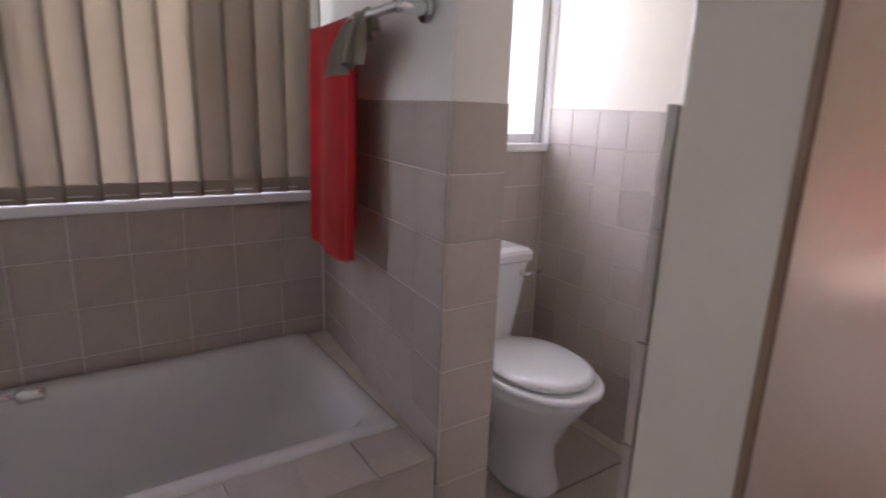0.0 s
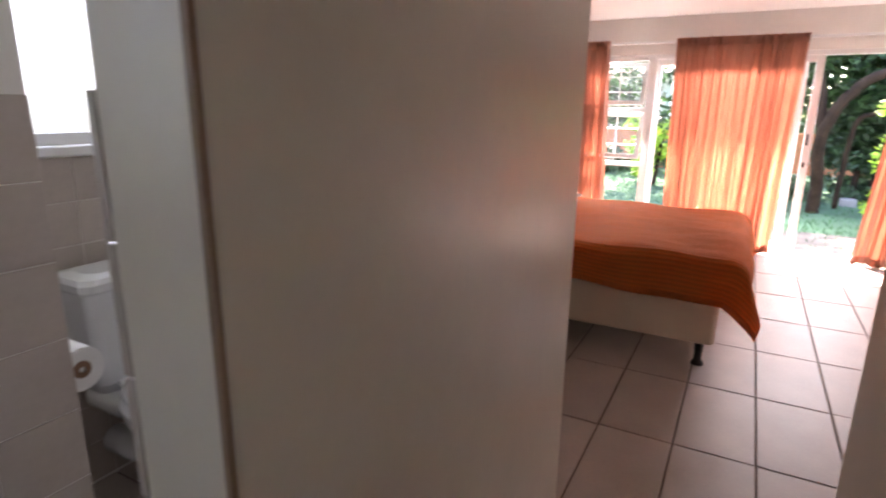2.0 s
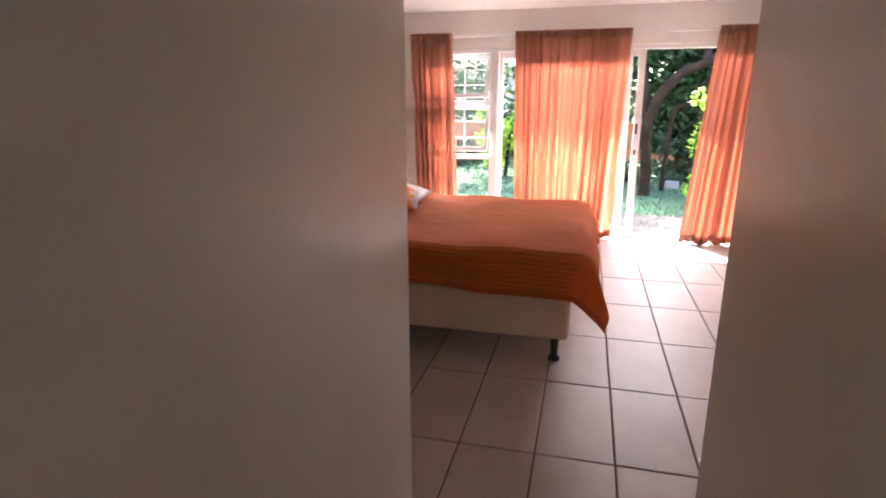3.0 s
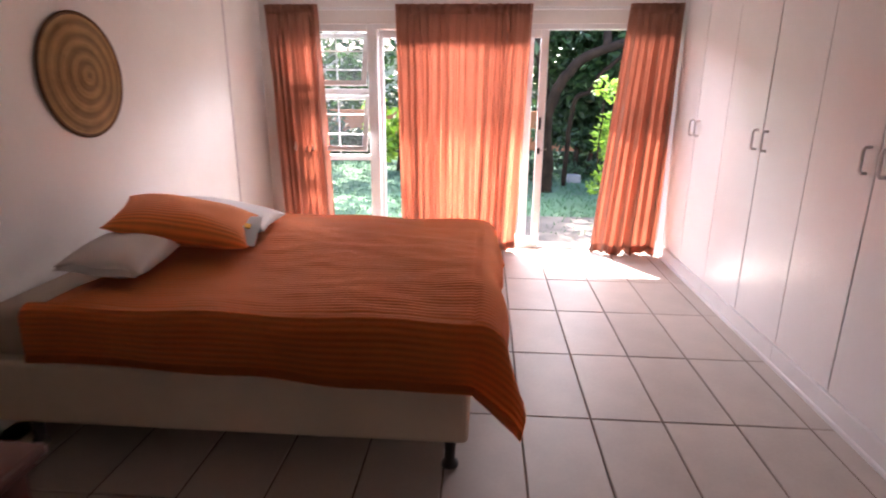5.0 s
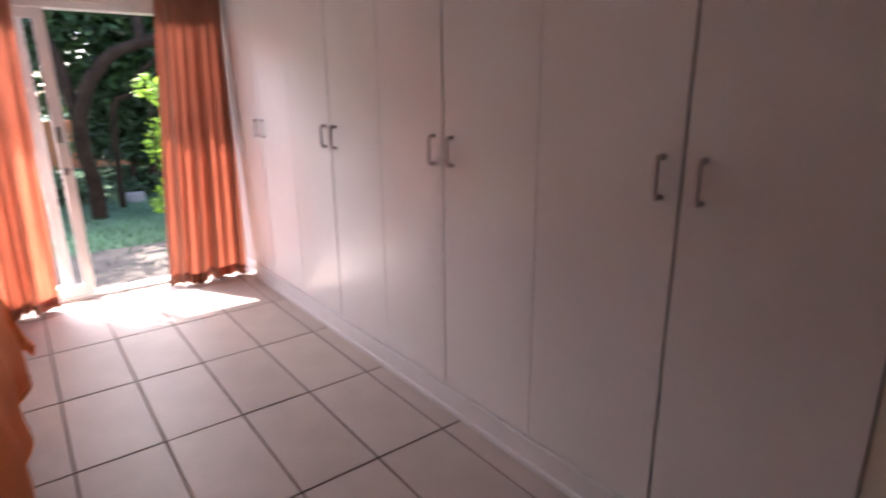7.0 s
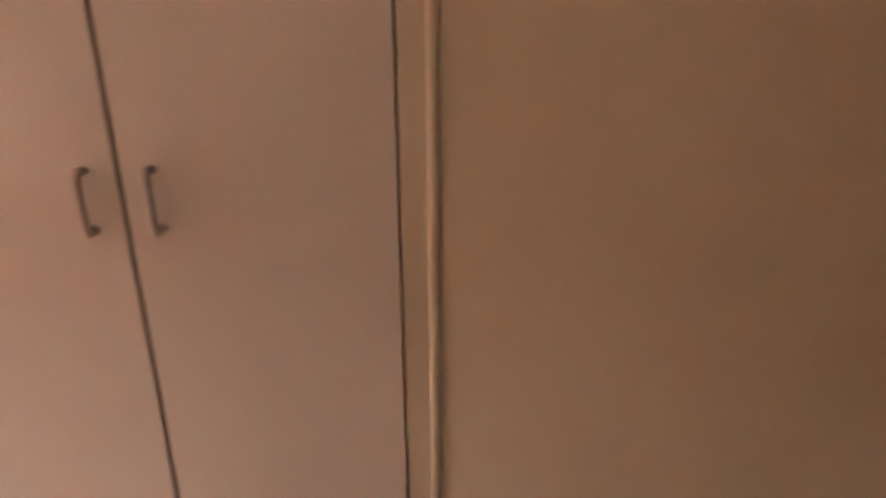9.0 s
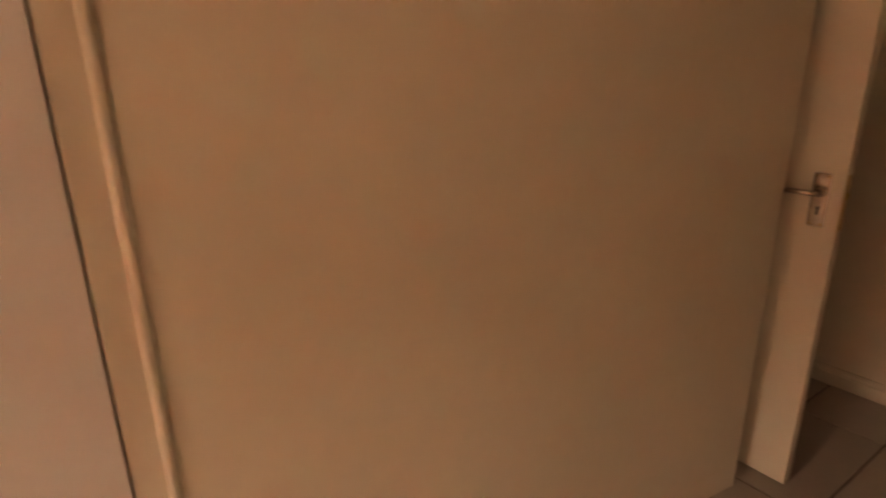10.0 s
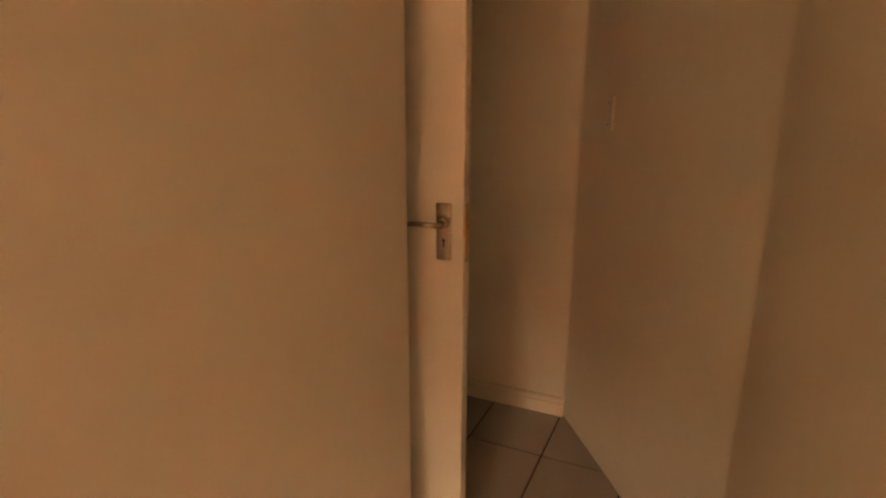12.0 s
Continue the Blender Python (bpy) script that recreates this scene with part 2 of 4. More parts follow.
def sheet(nu, nv, f, thick=0.0):
    b = bmesh.new()
    vs = [[b.verts.new(f(i / nu, j / nv)) for j in range(nv + 1)] for i in range(nu + 1)]
    uv = b.loops.layers.uv.new("cloth")
    for i in range(nu):
        for j in range(nv):
            fc = b.faces.new((vs[i][j], vs[i + 1][j], vs[i + 1][j + 1], vs[i][j + 1]))
            for lp, (a, c) in zip(fc.loops, ((i, j), (i + 1, j), (i + 1, j + 1), (i, j + 1))):
                lp[uv].uv = (a / nu, c / nv)
    if thick:
        bmesh.ops.solidify(b, geom=b.faces[:], thickness=thick)
    return b


def structure(name, bm, material, label, category="wall", smooth=False):
    return tagged(part(name, bm, material, smooth=smooth), label, category, kind="structure")


# ---- structure ----
H = 2.18
WX = -1.68  # inside of the bathroom's outer wall
FRONT = 6.17  # inside of the glazed front

structure("floor", box(-1.95, 2.45, -1.45, 6.32, -0.2, -0.005), M_grout, "dark brown grout bed under pale rectangular floor tiles", "floor")
structure("ceiling", box(-1.95, 2.45, -1.45, 6.4, H, H + 0.15), M_ceil, "plain white painted ceiling", "ceiling")
south = SOUTH
structure("wall_partition_bath", prism([(-0.828, 0.578), (WX - 0.02, 0.652), (WX - 0.02, 0.796), (-0.828, 0.722)], -0.005, H, 0.006), M_wall,
          "white painted partition, tiled to chest height, between bath and toilet")
ob_side = structure("wall_bathroom_side", prism([(-0.30, 0.515), (-0.30, 1.655), (-1.95, 1.655), (-1.95, 1.815), (-0.197, 1.815), (-0.160, 0.515)], -0.005, H, 0.012), M_wall2,
          "cream enamel painted wall with rounded corners beside the bathroom")
b = prism([(0.53, 1.79), (0.72, 1.79), (0.72, 0.53), (1.29, -0.30), (2.3, -0.30), (2.3, -0.42), (1.2, -0.42), (0.53, 0.45)], -0.005, H, 0.012)
structure("wall_passage", b, M_wall2, "cream enamel painted partition with a splayed corner along the passage")
structure("wall_east_passage", prism([(1.715, 2.262), (1.515, 0.665), (1.63, 0.65), (2.3, 0.65), (2.3, 2.262)], -0.005, H, 0.008), M_wall2,
          "cream enamel painted wall between the wardrobes and the passage")
# brown strip added to draw the shadow line along the rounded corner
part("corner_bead", prism([(-0.169, 0.5125), (-0.169, 0.520), (-0.1575, 0.520), (-0.1575, 0.5125)], -0.004, H - 0.002, 0.003), mat("brown_shadow_line", (0.30, 0.19, 0.12), 0.5), ob_side, "thin brown strip in place of the shadow line at the wall corner")
structure("wall_hall_end", box(2.3, 2.42, -0.42, 2.3, -0.005, H), M_wall, "plain cream wall closing the passage")
structure("wall_south", box(-1.95, 0.53, -1.4, -1.25, -0.005, H), M_wall, "plain white bathroom end wall")
structure("wall_lobby_east", box(0.53, 0.65, -1.4, 0.45, -0.005, H), M_wall, "plain white bathroom side wall")
south = 0.0
structure("wall_east", box(2.25, 2.4, 2.215, 6.17, -0.005, H), M_wall, "plain white wall behind the wardrobes")
b = prism([(-1.58, 1.73), (-1.58, 5.40), (-1.63, 5.40), (-1.63, FRONT), (-1.78, FRONT), (-1.78, 1.73)], -0.005, H, 0.004)
structure("wall_west", b, M_wall, "white painted bedroom wall with a shallow step near the window")
south = SOUTH
# outer bathroom wall with two window openings
WB = [(-1.0, 0.61, 1.032, 2.0), (0.95, 1.645, 1.18, 1.98)]
b = bmesh.new()
ys = sorted({-1.365, 1.815, *[v for w in WB for v in w[:2]]})
for y0, y1 in zip(ys, ys[1:]):
    hole = [w for w in WB if w[0] <= y0 + 1e-6 and w[1] >= y1 - 1e-6]
    if hole:
        box(WX - 0.2, WX, y0, y1, -0.005, hole[0][2], bm=b)
        box(WX - 0.2, WX, y0, y1, hole[0][3], H, bm=b)
    else:
        box(WX - 0.2, WX, y0, y1, -0.005, H, bm=b)
structure("wall_bathroom_outer", b, M_wall, "white painted outer bathroom wall with two windows")
south = 0.0
# glazed front: lintel, side piers
b = bmesh.new()
box(-1.72, 2.4, FRONT, 6.40, 1.84, H, bm=b)
box(-1.72, -1.46, FRONT, 6.40, -0.005, 1.84, bm=b)
box(1.66, 2.4, FRONT, 6.40, -0.005, 1.84, bm=b)
structure("wall_front", b, M_wall, "white painted lintel and piers round the glazed front")
# unseen overhang, added so that no sun falls on the blind slats
structure("side_eave", box(-2.75, -1.96, -1.6, 2.4, 2.22, 2.32), M_house, "unseen white overhang added to keep the sun off the bathroom windows", "eave")
structure("eave", box(-3.0, 3.4, 6.40, 6.92, 2.22, 2.36), M_house, "white roof overhang above the glazed front", "eave")
structure("roof", box(-3.0, 3.4, -1.7, 6.40, H + 0.16, H + 0.3), M_roof, "roof slab over the rooms", "roof")

# curtain track
track = thing("curtain_track", "thin white curtain track on the lintel above the glazed front", "curtain track")
part("track_rail", box(-1.55, 1.68, 6.10, 6.13, 1.935, 1.955, 0.003), M_alu, track)
for i in range(7):
    part("bracket", box(-1.4 + i * 0.5, -1.37 + i * 0.5, 6.13, FRONT, 1.94, 1.965, 0.002), M_alu, track)

# ---- glazed front: side window and sliding door ----
def frame_rect(x0, x1, z0, z1, y0, y1, w, parent, name="frame_bar"):
    part(name, box(x0, x0 + w, y0, y1, z0, z1, 0.004), M_alu, parent)
    part(name, box(x1 - w, x1, y0, y1, z0, z1, 0.004), M_alu, parent)
    part(name, box(x0 + w, x1 - w, y0, y1, z0, z0 + w, 0.004), M_alu, parent)
    part(name, box(x0 + w, x1 - w, y0, y1, z1 - w, z1, 0.004), M_alu, parent)


def pane(x0, x1, z0, z1, y, parent, name="pane", m=None):
    ob = part(name, box(x0, x1, y, y + 0.005, z0, z1), M_glass, parent, m=m)
    ob.visible_shadow = False
    return ob


win = tagged(new("window_1"), "white aluminium window with two open top-hung sashes over a fixed pane", "window", kind="structure")
frame_rect(-1.46, -0.70, 0.0, 1.84, 6.20, 6.27, 0.055, win)
for z in (1.315, 0.765):
    part("transom", box(-1.405, -0.755, 6.20, 6.27, z - 0.022, z + 0.022, 0.004), M_alu, win)
pane(-1.40, -0.755, 0.05, 0.745, 6.235, win)
for z0, z1, tilt in ((0.797, 1.290, 24), (1.340, 1.780, 20)):
    h = z1 - z0
    hinge = at(0, 6.285, z1, -tilt)
    for dims in ((-1.40, -1.36, -h, 0), (-0.80, -0.76, -h, 0), (-1.36, -0.80, -h, -h + 0.04), (-1.36, -0.80, -0.04, 0)):
        part("sash_bar", box(dims[0], dims[1], 0.0, 0.03, dims[2], dims[3], 0.003), M_alu, win, m=hinge)
    g = part("sash_pane", box(-1.36, -0.80, 0.012, 0.017, -h + 0.04, -0.04), M_sash_haze, win, m=hinge)
    g.visible_shadow = False
    part("window_stay", rod([(-1.08, 6.26, z0 + 0.02), (-1.0, 6.20, z0 + 0.035), (-0.93, 6.30, z0 + 0.045)], 0.007, 8), M_nickel, win, "dark metal window stay")
    for k in (1, 2):
        part("burglar_bar", rod([(-1.42, 6.225, z0 + h * k / 3), (-0.74, 6.225, z0 + h * k / 3)], 0.006, 8), M_alu, win)
    part("burglar_bar", rod([(-1.02, 6.225, z0), (-1.02, 6.225, z1)], 0.006, 8), M_alu, win)

sd = tagged(new("door_1"), "white aluminium sliding glass door standing half open to the garden", "sliding door", kind="structure")
part("head_rail", box(-0.70, 1.66, 6.19, 6.30, 1.80, 1.84, 0.004), M_alu, sd)
part("sill_track", box(-0.70, 1.66, 6.19, 6.32, -0.005, 0.022, 0.004), M_alu, sd)
part("jamb", box(-0.70, -0.668, 6.19, 6.30, 0.022, 1.80, 0.004), M_alu, sd)
part("jamb", box(1.61, 1.66, 6.19, 6.30, 0.022, 1.80, 0.004), M_alu, sd)
for k, (x0, x1, y) in enumerate(((-0.668, 0.60, 6.26), (-0.45, 0.712, 6.21))):
    wl = 0.062 if k else 0.034
    leaf = part("fixed_leaf" if k == 0 else "sliding_leaf", box(x0, x0 + wl, y, y + 0.035, 0.022, 1.80, 0.004), M_alu, sd)
    part("stile", box(x1 - 0.062, x1, y, y + 0.035, 0.022, 1.80, 0.004), M_alu, leaf)
    part("rail", box(x0 + wl, x1 - 0.062, y, y + 0.035, 0.022, 0.095, 0.004), M_alu, leaf)
    part("rail", box(x0 + wl, x1 - 0.062, y, y + 0.035, 1.74, 1.80, 0.004), M_alu, leaf)
    pane(x0 + wl - 0.002, x1 - 0.06, 0.09, 1.745, y + 0.015, leaf)
    if k:
        part("pull_handle", box(0.662, 0.682, 6.19, 6.21, 1.02, 1.12, 0.004), M_black, leaf, "black recessed pull handle")
        part("lock", box(0.660, 0.684, 6.195, 6.21, 0.82, 0.87, 0.005), M_black, leaf, "black lock with a key")
        part("key", rod([(0.672, 6.195, 0.84), (0.708, 6.17, 0.86), (0.733, 6.168, 0.865)], 0.004, 6), M_nickel, leaf)


# ---- curtains ----
def curtain(x0, x1, x0b, x1b, folds, seed, label):
    rnd = random.Random(seed)
    ph = [rnd.uniform(0, 6.28) for _ in range(4)]
    n = folds * 12

    def f(u, v):
        z = 1.965 - v * 1.955
        z += 0.012 * v * math.sin(folds * 3.1 * u + ph[3])
        uu = u + 0.018 * math.sin(6.28 * u * 3 + ph[0]) + 0.010 * v * math.sin(6.28 * u * 5 + ph[1])
        x = (x0 + (x1 - x0) * u) * (1 - v) + (x0b + (x1b - x0b) * u) * v
        a = (0.016 + 0.040 * min(1, v * 2.2)) * (0.75 + 0.35 * math.sin(6.28 * 2 * u + ph[2]))
        w = 6.28 * folds * uu
        g = noise.noise(Vector((u * folds * 0.9, 0.6 * v, seed)))
        y = 6.075 + a * (1 + 0.9 * g) * math.sin(w + 2.2 * g) + 0.45 * a * math.sin(2.3 * w + ph[1] + 3 * g) + 0.012 * v * math.sin(9 * u + ph[0])
        if v < 0.045:
            y += 0.008 * math.sin(6.28 * folds * 2.5 * u)
        return (x + 0.006 * math.cos(w) * v, y, z)

    c = thing("curtain", label, "curtain", "orange curtains")
    part("drape", sheet(n, 40, f, 0.003), M_curtain, c, smooth=True)
    part("heading_tape", sheet(n, 2, lambda u, v: (f(u, v * 0.045)[0], f(u, v * 0.045)[1] - 0.004, 1.972 - v * 0.075), 0.003), M_curtain, c, smooth=True)
    part("hem", sheet(n, 2, lambda u, v: (f(u, 0.965 + v * 0.035)[0], f(u, 0.965 + v * 0.035)[1] - 0.004, f(u, 0.965 + v * 0.036)[2]), 0.003), M_curtain, c, smooth=True)
    for i in range(folds + 1):
        u = i / folds
        p = f(u, 0)
        part("curtain_hook", rod([(p[0], p[1], 1.95), (p[0], 6.115, 1.945)], 0.003, 6), M_alu, c)
    return c


curtain(-1.545, -1.12, -1.50, -1.06, 6, 3, "narrow orange cotton curtain drawn aside beside the window")
curtain(-0.50, 0.565, -0.46, 0.50, 13, 5, "wide orange cotton curtain, sunlit below, before the sliding door")
curtain(1.30, 1.70, 1.14, 1.655, 6, 8, "narrow orange cotton curtain between open door and wardrobes")


# ---- wardrobes ----
def wardrobe_unit(y0, ym, y1, label):
    """Built-in unit on the plinth with two doors that meet at ym; the front is at x = 1.715."""
    w = thing("wardrobe", label, "wardrobe", "built-in wardrobes")
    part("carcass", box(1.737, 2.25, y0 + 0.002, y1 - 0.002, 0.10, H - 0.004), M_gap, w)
    for a, c, hy in ((y0 + 0.0015, ym - 0.004, ym - 0.055), (ym + 0.004, y1 - 0.0015, ym + 0.055)):
        d = part("door", box(1.715, 1.733, a, c, 0.105, H - 0.02, 0.0025), M_white, w)
        z0, z1 = 1.035, 1.138
        pts = [(1.715, hy, z0), (1.695, hy, z0), (1.688, hy, z0 + 0.012), (1.688, hy, z1 - 0.012), (1.695, hy, z1), (1.715, hy, z1)]
        part("handle", rod(pts, 0.008, 10), M_handle, d, "grey D-shaped handle", smooth=True)
    return w


for y0, ym, y1 in ((2.245, 2.712, 3.192), (3.192, 3.675, 4.13), (4.13, 4.608, 5.10), (5.10, 5.595, 6.05)):
    wardrobe_unit(y0, ym, y1, "white lacquered built-in wardrobe with two flush doors and grey handles")
tagged(part("wardrobe_filler", box(1.715, 2.25, 6.053, FRONT, 0.10, H - 0.004, 0.002), M_white), "white filler strip between wardrobe and front wall", "filler panel")
pl = thing("plinth", "low white painted plinth strip under the wardrobes", "plinth")
for y0, y1 in ((2.245, 3.192), (3.192, 4.13), (4.13, 5.10), (5.10, FRONT)):
    part("plinth_board", box(1.705, 1.73, y0 + 0.001, y1 - 0.001, -0.002, 0.100, 0.002), M_plinth, pl)
part("skirting_bead", box(1.690, 1.705, 2.245, FRONT, -0.002, 0.020, 0.004), M_plinth, pl)
# end post between wardrobe and wall
post = thing("end_post", "cream painted timber post with a half-round bead closing the wardrobe row", "post")
part("post_board", box(1.718, 2.25, 2.186, 2.2435, -0.002, H - 0.004, 0.004), M_frame, post)
part("bead", rod([(1.716, 2.184, -0.002), (1.716, 2.184, H - 0.004)], 0.011, 14), M_frame, post, smooth=True)

# skirtings
def skirting(name, p, q, label):
    """A moulded skirting from p to q, standing out to the right of the way from p to q."""
    p, q = Vector((*p, 0)), Vector((*q, 0))
    d = (q - p).normalized()
    n = Vector((d.y, -d.x, 0))
    prof = [(0, 0), (0.018, 0), (0.018, 0.055), (0.013, 0.064), (0.013, 0.072), (0.006, 0.082), (0, 0.084)]
    return structure(name, loft([[p + n * a + Vector((0, 0, z - 0.002)) for a, z in prof], [q + n * a + Vector((0, 0, z - 0.002)) for a, z in prof]]), M_frame, label, "skirting")


skirting("baseboard_1", (1.515, 0.585), (1.712, 2.165), "cream painted moulded skirting along the passage wall")
skirting("baseboard_2", (2.3, -0.385), (1.29, -0.385), "cream painted moulded skirting at the end of the passage")
skirting("baseboard_3", (-1.58, 5.39), (-1.58, 1.74), "cream painted skirting behind the bed")

# ---- passage door ----
south = SOUTH
dr = tagged(new("door_2"), "cream painted flush door standing open, with a worn nickel lever handle", "door", kind="structure")
part("leaf", box(1.412, 2.24, 0.508, 0.55, 0.012, 2.02, 0.003), M_frame, dr)
plate = part("handle_plate", box(1.446, 1.490, 0.55, 0.5545, 0.89, 1.045, 0.003), M_nickel, dr, "worn nickel backplate with keyhole")
part("keyhole", box(1.4655, 1.4705, 0.5545, 0.5555, 0.925, 0.942), M_black, plate)
part("keyhole_eye", rod([(1.468, 0.5545, 0.944), (1.468, 0.5556, 0.944)], 0.0048, 10), M_black, plate)
for x in (1.453, 1.483):
    for z in (0.898, 1.037):
        part("screw", rod([(x, 0.5545, z), (x, 0.5558, z)], 0.0032, 8), M_brass, plate)
part("lever", rod([(1.468, 0.5545, 0.992), (1.468, 0.598, 0.992), (1.482, 0.603, 0.993), (1.53, 0.602, 0.993), (1.565, 0.600, 0.988)], 0.0085, 10, taper=0.0065), M_nickel, plate, "worn nickel lever", smooth=True)
part("rose", rod([(1.468, 0.5545, 0.992), (1.468, 0.566, 0.992)], 0.015, 14), M_nickel, plate, smooth=True)
part("latch_plate", box(1.4100, 1.4125, 0.518, 0.54, 0.885, 1.045), M_brass, dr, "brass latch plate in the door edge")
part("latch_bolt", box(1.404, 1.412, 0.522, 0.536, 0.975, 0.995, 0.002), M_brass, dr)
fr = tagged(new("door_frame"), "cream painted timber frame of the passage door", "door frame", kind="structure")
part("frame_post", box(2.24, 2.298, 0.50, 0.64, -0.002, 2.06, 0.003), M_frame, fr)
# blank plate on the splayed wall
dv = Vector((0.72 - 1.29, 0.53 + 0.30, 0)).normalized()
ang = math.degrees(math.atan2(dv.y, dv.x))
# grey box put in for the thin shadow line at the stepped bedroom corner
structure("corner_trim", box(-1.583, -1.574, 5.477, 5.491, 0.002, H - 0.01, 0.002), M_handle, "thin grey strip for the shadow line at the wall corner beside the window", "trim")
sw = thing("wall_plate", "narrow pale blank cover plate with two screws on the wall", "wall plate", m=at(1.29 + dv.x * 0.24, -0.30 + dv.y * 0.24, 1.27, 0, 0, ang))
part("cover", box(-0.028, 0.028, -0.009, 0.001, -0.055, 0.055, 0.003), M_frame, sw)
for z in (-0.035, 0.035):
    part("screw", rod([(0, -0.009, z), (0, -0.0105, z)], 0.004, 8), M_nickel, sw)

# ---- bed ----
south = 0.0
bed = thing("bed", "double bed with off-white cloth base on short dark legs", "bed")
part("base", box(-1.572, 0.19, 3.12, 4.55, 0.140, 0.395, 0.022, seg=3), M_base, bed, "off-white upholstered divan base", smooth=False)
part("mattress", box(-1.55, 0.17, 3.14, 4.53, 0.395, 0.588, 0.04, seg=4), M_matt, bed, "beige mattress", smooth=True)
for x in (-1.48, 0.122):
    for y in (3.20, 4.47):
        part("leg", loft([[(x + r * math.cos(a), y + r * math.sin(a), z) for a in [6.283 * k / 14 for k in range(14)]] for r, z in ((0.032, -0.001), (0.032, 0.012), (0.018, 0.03), (0.024, 0.14))]), M_leg, bed, smooth=True)


def duvet_point(u, v):
    """u runs from the head to the foot, v from the near to the far side; the overhang falls over the edges."""
    a = -1.33 + u * (1.33 + 0.21 + 0.32) - 0.03 * max(0.0, 0.25 - v)
    c = 3.12 - 0.27 + v * (1.44 + 0.54)
    hx = max(0.0, a - 0.21)
    hn = max(0.0, 3.12 - c)
    hf = max(0.0, c - 4.56)
    hy = max(hn, hf)
    x = min(a, 0.21)
    y = min(max(c, 3.12), 4.56)
    drop = math.hypot(hx, hy)
    r = 0.06 + 0.035 * hx / max(drop, 0.001)
    top = 0.625 + 0.012 * math.sin(3.1 * a + 1) * math.sin(4.0 * c) + 0.006 * math.sin(11 * a + 7 * c)
    if drop > 0:
        ax, ay = hx / drop, hy / drop
        if drop < r * 1.57:
            out, down = r * math.sin(drop / r), r * (1 - math.cos(drop / r))
        else:
            out, down = r, r + drop - r * 1.57
        flare = 0.22 if hx > 0 and hy > 0 else 0.05
        corner = min(hx, hy) / 0.27
        out += max(0, drop - 0.05) * flare * (0.4 + corner)
        x += ax * out
        y += (-1 if hn > 0 else 1) * ay * out
        fold = 0.012 * noise.noise(Vector((a * 5, hy * 2, 3))) * min(1, hy * 5) + 0.010 * math.sin(11 * c) * min(1, hx * 5)
        y -= fold * (1 if hn > 0 else -1)
        x += (0.016 * math.sin(15 * c + 1) + 0.026 * noise.noise(Vector((c * 4.2, hx * 3, 7)))) * min(1, hx * 5)
        top -= down
        if hy > 0 and hx == 0:
            top += 0.045 * (1 - u) ** 2 * hy / 0.27
    else:
        edge = min(a + 1.33, 0.21 - a + 0.1, c - 3.02, 4.66 - c)
        top -= 0.03 * max(0, 0.12 - edge) / 0.12
        top += 0.012 * noise.noise(Vector((a * 3.2, c * 3.0, 0.4))) + 0.005 * noise.noise(Vector((a * 8.0, c * 13.0, 1.4)))
    return (x, y, top)


dv_ = thing("duvet", "bright orange ribbed cotton duvet with a drooping corner over the bed", "duvet")
part("cover", sheet(120, 130, duvet_point, 0.018), M_duvet, dv_, smooth=True)
part("near_hem", sheet(110, 3, lambda u, v: tuple(Vector(duvet_point(u, v * 0.016)) + Vector((0, -0.003, -0.002))), 0.022), M_duvet, dv_, smooth=True)
part("foot_hem", sheet(3, 110, lambda u, v: tuple(Vector(duvet_point(1 - 0.016 * (1 - u), v)) + Vector((0.003, 0, -0.002))), 0.022), M_duvet, dv_, smooth=True)


def pillow_mesh(w, d, h, seed, pinch=0.14):
    rnd = random.Random(seed)
    o = rnd.uniform(0, 9)

    def f(side):
        def g(u, v):
            a, c = 2 * u - 1, 2 * v - 1
            k = max(0.0, (1 - abs(a) ** 2.6) * (1 - abs(c) ** 2.6)) ** 0.55
            sx = 1 - pinch * (1 - abs(c) ** 2) * 0.45
            sy = 1 - pinch * (1 - abs(a) ** 2) * 0.45
            z = side * h / 2 * k + 0.010 * noise.noise(Vector((a * 2 + o, c * 2, side))) * k
            return (a * w / 2 * sx, c * d / 2 * sy, z)
        return g

    b = sheet(28, 22, f(1))
    lo = sheet(28, 22, f(-1))
    tmp = bpy.data.meshes.new("tmp")
    lo.to_mesh(tmp)
    lo.free()
    b.from_mesh(tmp)
    bpy.data.meshes.remove(tmp)
    bmesh.ops.remove_doubles(b, verts=b.verts, dist=0.0005)
    return b


